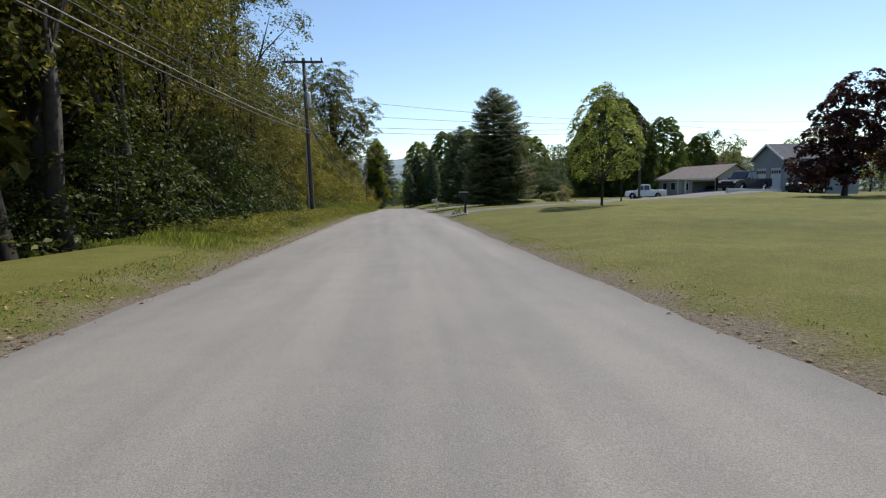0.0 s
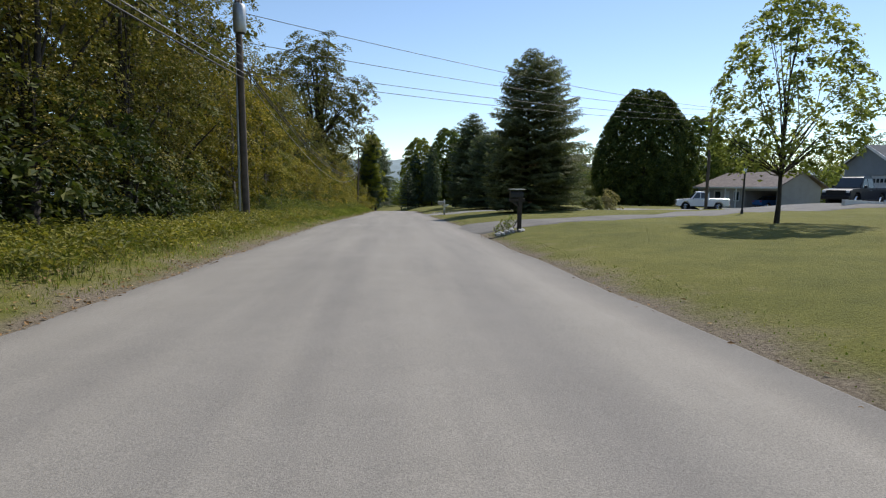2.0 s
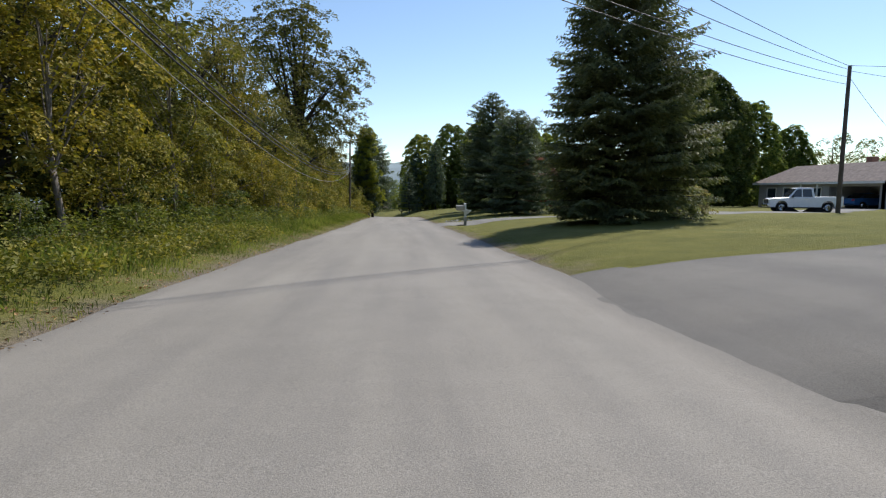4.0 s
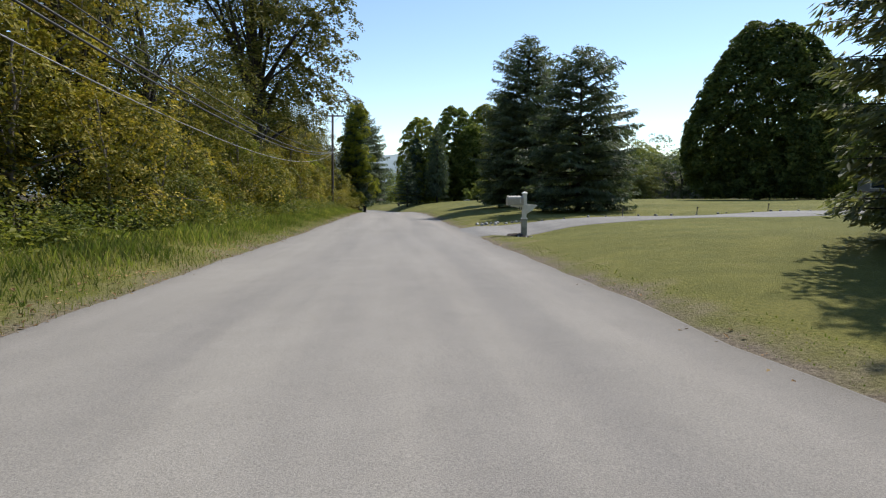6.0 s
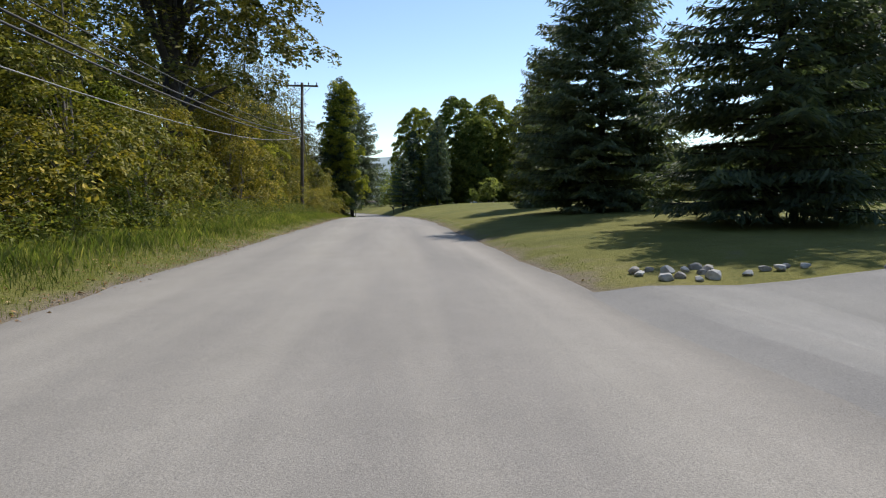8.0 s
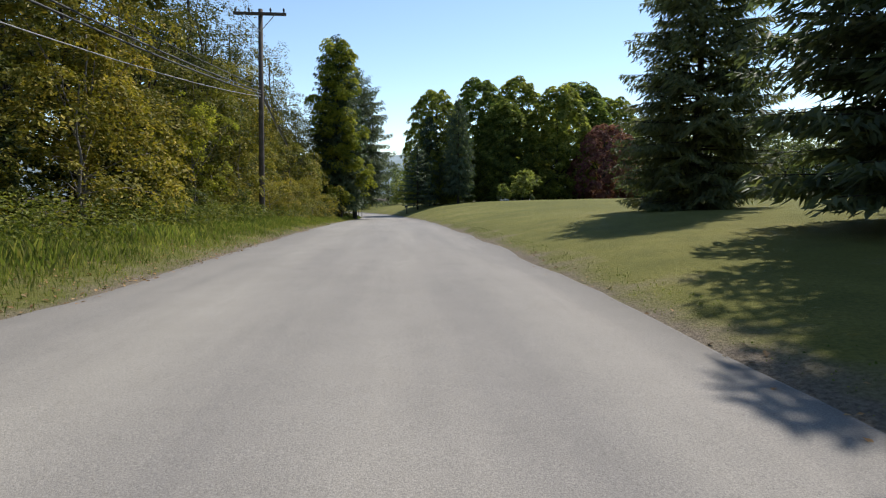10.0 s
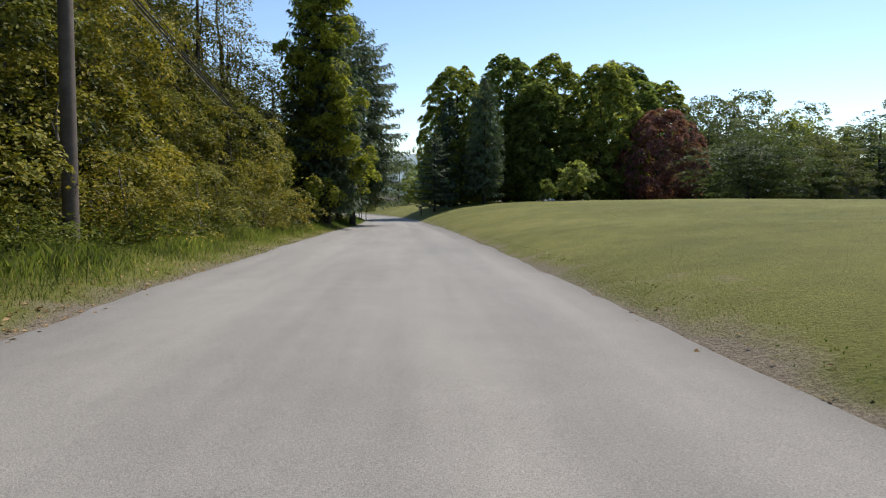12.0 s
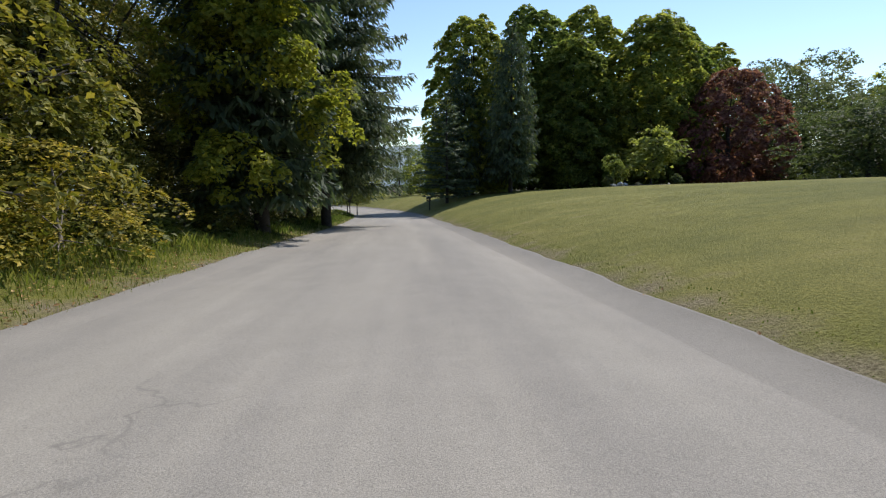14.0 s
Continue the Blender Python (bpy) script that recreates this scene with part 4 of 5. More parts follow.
# ---- utility poles and lines ----
def pole(x, y, height, label, crossarm=True, transformer=False, riser=False, lean=0.0, back_lean=0.0):
    z = h(x, y)
    t = thing("utility_pole", (x, y, z), label, "utility pole")
    part("shaft", mesh_of("shaft", *tube([[((0, 0, -0.3), 0.125), ((lean * 0.5, back_lean * 0.5, height * 0.5), 0.11), ((lean, back_lean, height), 0.095)]], 12), POLE_WOOD, True), t)
    if crossarm:
        arm = part("crossarm", box("crossarm", (2.2, 0.1, 0.12), (lean, back_lean - 0.14, height - 0.22), POLE_WOOD, 0.012), t)
        for px in (-1.0, -0.45, 0.45, 1.0):
            me = mesh_of("insulator", *tube([[((lean + px, back_lean - 0.14, height - 0.16), 0.025), ((lean + px, back_lean - 0.14, height - 0.08), 0.045), ((lean + px, back_lean - 0.14, height - 0.02), 0.04), ((lean + px, back_lean - 0.14, height + 0.03), 0.02)]], 8), CABLE, True)
            part("insulator", me, arm)
        for sx in (-1, 1):
            me = mesh_of("brace", *tube([[((lean + sx * 0.65, back_lean - 0.2, height - 0.25), 0.018), ((lean, back_lean - 0.16, height - 0.95), 0.018)]], 5), STEEL)
            part("brace", me, t)
    if transformer:
        body = mesh_of("transformer", *tube([[((0.05, -0.36, height - 2.75), 0.17), ((0.05, -0.36, height - 2.70), 0.2), ((0.05, -0.36, height - 1.95), 0.2), ((0.05, -0.36, height - 1.88), 0.15), ((0.05, -0.36, height - 1.85), 0.02)]], 16), STEEL, True)
        tr = part("transformer", body, t, "grey cylindrical transformer can")
        for sx in (-0.08, 0.08):
            part("bushing", mesh_of("bushing", *tube([[((0.05 + sx, -0.36, height - 1.88), 0.03), ((0.05 + sx, -0.36, height - 1.70), 0.018)]], 8), CABLE, True), tr)
        part("bracket", box("bracket", (0.08, 0.3, 0.1), (0.03, -0.18, height - 2.2), STEEL, 0.01), t)
        part("bracket", box("bracket", (0.5, 0.06, 0.06), (0.15, -0.14, height - 1.35), STEEL, 0.01), t)
    if riser:
        part("conduit", mesh_of("conduit", *tube([[((-0.2, -0.02, -0.1), 0.045), ((-0.19, -0.02, height * 0.32), 0.045), ((-0.16, -0.02, height * 0.6), 0.04)]], 8), STEEL, True), t, "grey conduit running up the pole")
    return t


def wire(a, b, sag, radius, mat, label="overhead line sagging between poles"):
    pts = []
    for i in range(25):
        f = i / 24
        pts.append(((a[0] + (b[0] - a[0]) * f, a[1] + (b[1] - a[1]) * f, a[2] + (b[2] - a[2]) * f - 4 * sag * f * (1 - f)), radius))
    return tagged(new("overhead_line", mesh_of("overhead_line", *tube([pts], 5), mat, True)), label, "cable", "overhead lines")


AX, AY, BX, BY = -4.93, 31.0, -5.4, 90.8
pole(AX, AY, 8.65, "weathered wooden utility pole with crossarm and transformer", True, True, True, -0.12)
pole(BX, BY, 9.0, "slim wooden utility pole with a short crossarm", True, lean=0.15, back_lean=0.6)
pole(25.1, 53.6, 8.1, "dark wooden service pole beside the driveway", False)
pole(-5.2, -22, 9.0, "weathered wooden utility pole with crossarm", True)
pole(-12.5, 148, 9.0, "wooden utility pole among the trees", True)
za, zb, zp, z0, zc = h(AX, AY), h(BX, BY), h(25.1, 53.6), h(-5.2, -22), h(-12.5, 148)
for up, rad, mat in ((5.5, 0.011, CABLE), (5.2, 0.011, CABLE), (4.95, 0.012, CABLE), (4.72, 0.012, CABLE_PALE), (4.55, 0.02, CABLE)):
    wire((-5.1, -22, z0 + up - 0.5), (AX + 0.1, AY, za + up), 0.9, rad, mat)
for up, low, sag, rad, mat in ((4.6, 5.35, 2.3, 0.012, CABLE_PALE), (4.8, 5.45, 1.8, 0.024, CABLE), (4.9, 5.55, 1.72, 0.022, CABLE), (5.15, 5.75, 1.6, 0.014, CABLE)):
    wire((AX + 0.1, AY, za + up), (BX + 0.1, BY + 0.36, zb + low), sag, rad, mat)
    wire((BX + 0.1, BY + 0.36, zb + low), (-12.4, 148, zc + low), 0.8, rad, mat)
for up, end in ((6.6, 8.5), (5.7, 8.3), (5.0, 7.9), (4.7, 7.5)):
    wire((AX + 0.15, AY, za + up), (25.0, 53.6, zp + end - 0.4), 0.35, 0.012, CABLE, "service line crossing over the road")
for end, px, py in ((8.5, 60, 44), (8.2, 62, 60), (7.8, 44, 66)):
    wire((25.2, 53.6, zp + end - 0.4), (px, py, zp + (7.4 if px > 50 else 3.4)), 0.5, 0.012, CABLE, "service line from the driveway pole")
pole(62, 52, 8.0, "far wooden service pole", False)

# ---- stones ----
STONE = plain("field_stone", (0.36, 0.34, 0.31), 0.9, vary=0.45, scale=5, relief=0.8)
STONE_PALE = plain("pale_stone", (0.56, 0.54, 0.51), 0.85, vary=0.3, scale=6, relief=0.6)
STONE_TAN = plain("tan_stone", (0.5, 0.36, 0.17), 0.85, vary=0.3, scale=6, relief=0.6)
MULCH = plain("dark_mulch", (0.06, 0.045, 0.035), 1.0, vary=0.6, scale=9, relief=1.0)


def stone(x, y, size, mat, seed, group, label="rough grey field stone"):
    bm = bmesh.new()
    bmesh.ops.create_icosphere(bm, subdivisions=2, radius=1.0)
    rng = random.Random(seed)
    kx, ky, kz = rng.uniform(0.8, 1.3), rng.uniform(0.7, 1.1), rng.uniform(0.5, 0.75)
    for v in bm.verts:
        k = 1 + 0.35 * noise.noise(v.co * 1.1 + Vector((seed * 3.7, 0, 0))) + 0.1 * noise.noise(v.co * 3.1 + Vector((0, seed, 0)))
        v.co = Vector((v.co.x * kx, v.co.y * ky, v.co.z * kz)) * k * size
    for q in range(7):
        n = Vector((rng.gauss(0, 1), rng.gauss(0, 1), rng.gauss(0, 0.8) + (1.2 if q == 0 else 0))).normalized()
        reach = size * rng.uniform(0.38, 0.62)
        for v in bm.verts:
            over = v.co.dot(n) - reach
            if over > 0:
                v.co -= n * over * 0.92
    ob = new("stone", from_bm("stone", bm, mat, False))
    ob.matrix_basis = pose(x, y, h(x, y) + size * 0.3, 0, 0, rng.uniform(0, 360))
    return tagged(ob, label, "stone", group)


def bed(x, y, r, label):
    rng = np.random.default_rng(int(x * 100 + y))
    n, rings = 28, 5
    v, f = [], []
    for k in range(rings + 1):
        for i in range(n):
            a = 2 * math.pi * i / n
            rr = r * k / rings * (1 + 0.12 * math.sin(3 * a + y) + 0.06 * math.sin(7 * a))
            px, py = x + rr * math.cos(a), y + rr * math.sin(a)
            v.append((px, py, h(px, py) + (0.07 * (1 - (k / rings) ** 2) + (0.012 * rng.normal() if k < rings else 0)) + (0.012 if k < rings else -0.03)))
    for k in range(rings):
        for i in range(n):
            a, b = k * n + i, k * n + (i + 1) % n
            f.append((a, b, b + n, a + n))
    return tagged(new("mulch_bed", mesh_of("mulch_bed", v, f, MULCH, True)), label, "flower bed")


# ---- mailbox with a dark post ----
DARK_WOOD = plain("dark_stained_wood", (0.045, 0.036, 0.03), 0.75, vary=0.4, scale=8, relief=0.5)
BLACK_METAL = plain("black_painted_metal", (0.02, 0.02, 0.022), 0.4, 0.2, vary=0.2)
WHITE_VINYL = plain("white_vinyl", (0.72, 0.71, 0.68), 0.45, vary=0.12, scale=4, relief=0.1)
TAUPE = plain("taupe_painted_metal", (0.44, 0.40, 0.35), 0.4, 0.1, vary=0.12)
VINYL_DIRTY = plain("dirty_white_vinyl", (0.42, 0.41, 0.38), 0.6, vary=0.45, scale=5, relief=0.2)
TIN = plain("silver_tin", (0.62, 0.61, 0.60), 0.35, 0.6, vary=0.12)


def barrel(length, width, tall, mat, name="box"):
    """A mailbox shell: flat floor, upright sides, round roof, along -x."""
    bm = bmesh.new()
    prof = [(-width / 2, 0), (width / 2, 0), (width / 2, tall - width / 2)]
    prof += [(width / 2 * math.cos(a), tall - width / 2 + width / 2 * math.sin(a)) for a in np.linspace(0.2, math.pi - 0.2, 9)]
    prof += [(-width / 2, tall - width / 2)]
    rings = []
    for x in (0, -length * 0.02, -length * 0.94, -length * 0.94, -length):
        g = 1.04 if x <= -length * 0.94 and len(rings) >= 3 else 1.0
        rings.append([bm.verts.new((x, py * g, pz * g - (g - 1) * 0.1)) for py, pz in prof])
    for a, b in zip(rings, rings[1:]):
        for i in range(len(prof)):
            bm.faces.new((a[i], a[(i + 1) % len(prof)], b[(i + 1) % len(prof)], b[i]))
    bm.faces.new(rings[0])
    bm.faces.new(list(reversed(rings[-1])))
    bmesh.ops.recalc_face_normals(bm, faces=bm.faces)
    return from_bm(name, bm, mat)


def dark_mailbox(x, y, label, scale=1.0):
    t = thing("mailbox", (x, y, h(x, y)), label, "mailbox")
    part("post", box("post", (0.105, 0.105, 1.1), (0, 0, 0.45), DARK_WOOD, 0.01), t)
    part("arm", box("arm", (0.42, 0.09, 0.09), (-0.08, 0, 0.86), DARK_WOOD, 0.008), t)
    part("brace", box("brace", (0.24, 0.05, 0.05), (-0.13, 0, 0.76), DARK_WOOD, 0.006, Matrix.Rotation(radians(40), 4, "Y")), t)
    shell = part("box", barrel(0.36, 0.17, 0.18, BLACK_METAL), t, "black metal letter box", pose(0.08, 0, 0.93))
    part("flag", box("flag", (0.02, 0.012, 0.16), (-0.15, -0.094, 0.11), BLACK_METAL, 0.003), shell)
    part("roof_board", box("roof_board", (0.42, 0.24, 0.025), (-0.09, 0, 1.15), TIN, 0.006), t, "flat silvery board on top")
    t.scale = (scale,) * 3
    return t


MAX, MAY = 3.4, 26.95
dark_mailbox(MAX, MAY, "dark wooden post mailbox ringed by pale stones")
rs = random.Random(8)
for i in range(30):
    f = rs.random()
    x, y = 2.72 + 0.85 * f + rs.uniform(-0.08, 0.08), 26.75 + 0.35 * f + rs.uniform(-0.3, 0.25)
    stone(x, y, rs.uniform(0.04, 0.11) * (1.25 if 0.35 < f < 0.7 else 1.0), rs.choice((STONE, STONE_PALE, STONE_PALE)), 20 + i, "stones round the dark mailbox", "pale stone at the foot of the mailbox")
plant = broadleaf("flowering_plant", 71, 0.55, 0.28, 0.1, 6, 26, 14, 0.13, 0.04, LEAF_LAWN, "small pale flowering plant by the mailbox", "plant", trunk=0.012, limb_count=10)
put(plant, MAX - 0.17, MAY + 0.25, 0, 0.75, wide=0.6)
put(plant, MAX - 0.36, MAY + 0.3, 120, 0.6, wide=0.5)
put(plant, MAX - 0.6, MAY + 0.1, 220, 0.45)
discard(plant)
dark_mailbox(1.6, 141.5, "dark mailbox on a post past the crest")

# ---- white mailbox ----
MBX, MBY = 3.91, 54.5


def white_mailbox(x, y):
    t = thing("mailbox", (x, y, h(x, y)), "white vinyl post mailbox with a newspaper box", "mailbox")
    shaft = part("post", box("post", (0.12, 0.12, 1.25), (0, 0, 0.73), WHITE_VINYL, 0.006), t)
    part("cap", box("cap", (0.16, 0.16, 0.025), (0, 0, 1.365), WHITE_VINYL, 0.006), shaft)
    bm = bmesh.new()
    bmesh.ops.create_cone(bm, cap_ends=True, segments=4, radius1=0.105, radius2=0.02, depth=0.045, matrix=pose(0, 0, 1.4, 0, 0, 45))
    part("finial", from_bm("finial", bm, WHITE_VINYL), shaft)
    part("sleeve", box("sleeve", (0.16, 0.16, 0.62), (0, 0, 0.27), VINYL_DIRTY, 0.01), t, "thicker white sleeve with a worn base")
    part("trim_ring", box("trim_ring", (0.18, 0.18, 0.035), (0, 0, 0.59), WHITE_VINYL, 0.008), t)
    bm = bmesh.new()
    prof = [(-0.06, 1.0), (-0.06, 0.76)] + [(-0.06 - 0.36 * (1 - math.cos(a)), 0.76 + 0.2 * math.sin(a)) for a in np.linspace(0.15, math.pi / 2, 8)] + [(-0.44, 1.0)]
    for yy in (-0.035, 0.035):
        bm.faces.new([bm.verts.new((px, yy, pz)) for px, pz in prof])
    bm.verts.ensure_lookup_table()
    n = len(prof)
    for i in range(n):
        bm.faces.new((bm.verts[i], bm.verts[(i + 1) % n], bm.verts[n + (i + 1) % n], bm.verts[n + i]))
    bmesh.ops.recalc_face_normals(bm, faces=bm.faces)
    bracket = part("bracket", from_bm("bracket", bm, WHITE_VINYL), t, "curved white support bracket")
    for k in (0, 1):
        part("number_bar", box("number_bar", (0.03, 0.006, 0.09), (-0.16 + 0.055 * k, -0.039, 0.9), BLACK_METAL), bracket, "plain black bar")
    shell = part("letter_box", barrel(0.5, 0.21, 0.29, TAUPE, "letter_box"), t, "taupe letter box with a rounded top", pose(-0.05, 0, 1.0))
    part("door", box("door", (0.012, 0.2, 0.2), (-0.502, 0, 0.11), TIN, 0.004), shell)
    part("flag", box("flag", (0.03, 0.01, 0.14), (-0.1, -0.106, 0.14), TIN, 0.002), shell)
    bm = bmesh.new()
    prof = [(0.06, 0.74), (0.14, 0.78), (0.24, 0.86), (0.36, 0.97), (0.40, 1.0), (0.06, 1.03)]
    for yy in (-0.09, 0.09):
        bm.faces.new([bm.verts.new((px, yy, pz)) for px, pz in prof])
    bm.verts.ensure_lookup_table()
    n = len(prof)
    for i in range(n):
        bm.faces.new((bm.verts[i], bm.verts[(i + 1) % n], bm.verts[n + (i + 1) % n], bm.verts[n + i]))
    bmesh.ops.recalc_face_normals(bm, faces=bm.faces)
    part("newspaper_box", from_bm("newspaper_box", bm, WHITE_VINYL), t, "white newspaper holder with a slanted end")
    return t


white_mailbox(MBX, MBY).scale = (0.91, 0.91, 0.91)
bed(MBX - 0.15, MBY, 0.33, "small mulched bed round the white mailbox")
for i in range(9):
    a = i * 0.7 + rs.uniform(-0.2, 0.2)
    stone(MBX - 0.05 + 0.27 * math.cos(a) * rs.uniform(0.8, 1.1), MBY + 0.27 * math.sin(a), rs.uniform(0.025, 0.06), rs.choice((STONE, STONE_PALE)), 50 + i, "stones round the white mailbox", "small stone edging the mulched bed")
for i in range(17):
    heap = rs.gauss(0, 0.22)
    x, y, r = (3.62 + 0.45 * (i % 3) * 0.4 + heap, 58.62 + 0.2 * (i % 4) + rs.uniform(-0.1, 0.1), rs.uniform(0.05, 0.13)) if i < 13 else (4.55 + 0.13 * (i - 13), 58.6 + 0.1 * (i % 2), rs.uniform(0.06, 0.09))
    stone(x, y, r, (STONE_PALE, STONE)[i % 2], 70 + i, "stones at the driveway corner", "pale field stone in the grass at the driveway corner")
for i in range(22):
    x = 5.5 + i * 0.75 + rs.uniform(-0.2, 0.2)
    stone(x, 58.1 + (x - 5.5) * 0.09 + rs.uniform(-0.1, 0.1), rs.uniform(0.04, 0.09), STONE, 90 + i, "stones along the driveway", "low stone edging the driveway")

bed(14.6, 128.7, 1.6, "low mulched bed round the ornamental trees")
for i, (x, y, r) in enumerate(((12.4, 128.3, 0.22), (12.8, 128.1, 0.3), (13.15, 128.2, 0.2), (13.9, 127.9, 0.24), (15.6, 127.6, 0.14))):
    stone(x, y, r, STONE_TAN if i == 3 else STONE_PALE, 130 + i, "stones by the ornamental trees", "tan boulder beside the mulched bed" if i == 3 else "pale boulder beside the mulched bed")

# ---- driveway markers ----
MARKER = plain("dull_marker", (0.12, 0.1, 0.08), 0.7, vary=0.3)
for x, y in ((8.6, 58.5), (11.6, 58.7), (14.6, 58.9), (18.0, 59.6)):
    t = thing("driveway_marker", (x, y, h(x, y)), "thin dark marker stake beside the grey driveway", "marker stake", "driveway markers")
    part("stake", mesh_of("stake", *tube([[((0, 0, -0.1), 0.016), ((0.01, 0, 0.3), 0.014)]], 6), MARKER, True), t)
    part("reflector", box("reflector", (0.05, 0.012, 0.06), (0.01, -0.018, 0.27), MARKER, 0.004), t)

# ---- lamp post ----
GLASS_LAMP, gt, gb = material("lamp_glass", 0.1, 0, 0.5)
gb.inputs["Base Color"].default_value = (0.85, 0.86, 0.84, 1)
gb.inputs["Transmission Weight"].default_value = 0.6


def lamp_post(x, y):
    t = thing("lamp_post", (x, y, h(x, y)), "black garden lamp post with a lantern", "lamp post")
    part("post", mesh_of("post", *tube([[((0, 0, -0.1), 0.06), ((0, 0, 0.12), 0.055), ((0, 0, 0.18), 0.038), ((0, 0, 1.6), 0.036), ((0, 0, 1.66), 0.05), ((0, 0, 1.7), 0.04)]], 12), BLACK_METAL, True), t)
    lantern = part("lantern", mesh_of("lantern", *tube([[((0, 0, 1.7), 0.06), ((0, 0, 1.74), 0.075)]], 6), BLACK_METAL), t)
    part("glass", mesh_of("glass", *tube([[((0, 0, 1.74), 0.07), ((0, 0, 1.98), 0.11)]], 6), GLASS_LAMP), lantern)
    for k in range(6):
        a = k * math.pi / 3
        part("bar", mesh_of("bar", *tube([[((0.075 * math.cos(a), 0.075 * math.sin(a), 1.74), 0.008), ((0.115 * math.cos(a), 0.115 * math.sin(a), 1.98), 0.008)]], 5), BLACK_METAL), lantern)
    part("cap", mesh_of("cap", *tube([[((0, 0, 1.97), 0.14), ((0, 0, 2.0), 0.14), ((0, 0, 2.1), 0.05), ((0, 0, 2.16), 0.015)]], 6), BLACK_METAL), lantern)
    return t


lamp_post(14.72, 34.05)

# ---- vehicles ----
WHITE_PAINT = plain("white_car_paint", (0.78, 0.79, 0.80), 0.25, vary=0.05, relief=0)
DARK_PAINT = plain("dark_blue_grey_car_paint", (0.018, 0.022, 0.034), 0.3, vary=0.1, relief=0, spec=0.15)
BLUE_PAINT = plain("blue_car_paint", (0.04, 0.13, 0.33), 0.25, vary=0.1, relief=0)
BLACK_PAINT = plain("charcoal_car_paint", (0.014, 0.015, 0.018), 0.3, vary=0.1, relief=0, spec=0.15)
CAR_GLASS = plain("tinted_car_glass", (0.03, 0.035, 0.04), 0.08, vary=0.1, relief=0, spec=0.8)
RUBBER = plain("tyre_rubber", (0.02, 0.02, 0.02), 0.85, vary=0.3)
CHROME = plain("chrome", (0.7, 0.7, 0.72), 0.15, 1.0, vary=0.05, relief=0)
RED_LENS = plain("red_lens", (0.35, 0.02, 0.02), 0.2, vary=0.1, relief=0)
CLEAR_LENS = plain("clear_lens", (0.75, 0.77, 0.78), 0.15, vary=0.1, relief=0)


def slab(prof, y0, y1, mat, name, inset=0.0, bevel=0.03):
    """An outline in x and z, drawn out from y0 to y1, with rounded long edges; inset narrows what is above z = 1."""
    bm = bmesh.new()
    sides = []
    for yy in (y0, y1):
        row = []
        for px, pz in prof:
            k = inset * max(0.0, pz - 1.0)
            row.append(bm.verts.new((px, yy - math.copysign(k, yy), pz)))
        sides.append(row)
        bm.faces.new(row)
    n = len(prof)
    for i in range(n):
        bm.faces.new((sides[0][i], sides[0][(i + 1) % n], sides[1][(i + 1) % n], sides[1][i]))
    bmesh.ops.recalc_face_normals(bm, faces=bm.faces)
    if bevel:
        bmesh.ops.bevel(bm, geom=list(bm.edges), offset=bevel, segments=2, affect="EDGES", profile=0.5, clamp_overlap=True)
    return from_bm(name, bm, mat)


def wheel(t, x, y, r, w):
    s = 1 if y > 0 else -1
    tyre = part("wheel", mesh_of("wheel", *tube([[((x, y - s * w, r), r * 0.62), ((x, y - s * w, r), r * 0.95), ((x, y - s * w * 0.85, r), r), ((x, y - s * w * 0.15, r), r), ((x, y, r), r * 0.95), ((x, y, r), r * 0.62)]], 24), RUBBER, True), t, "black tyre")
    part("rim", mesh_of("rim", *tube([[((x, y - s * 0.06, r), r * 0.62), ((x, y - s * 0.02, r), r * 0.6), ((x, y - s * 0.05, r), r * 0.5), ((x, y - s * 0.03, r), r * 0.15), ((x, y - s * 0.03, r), 0.005)]], 12), CHROME, True), tyre)


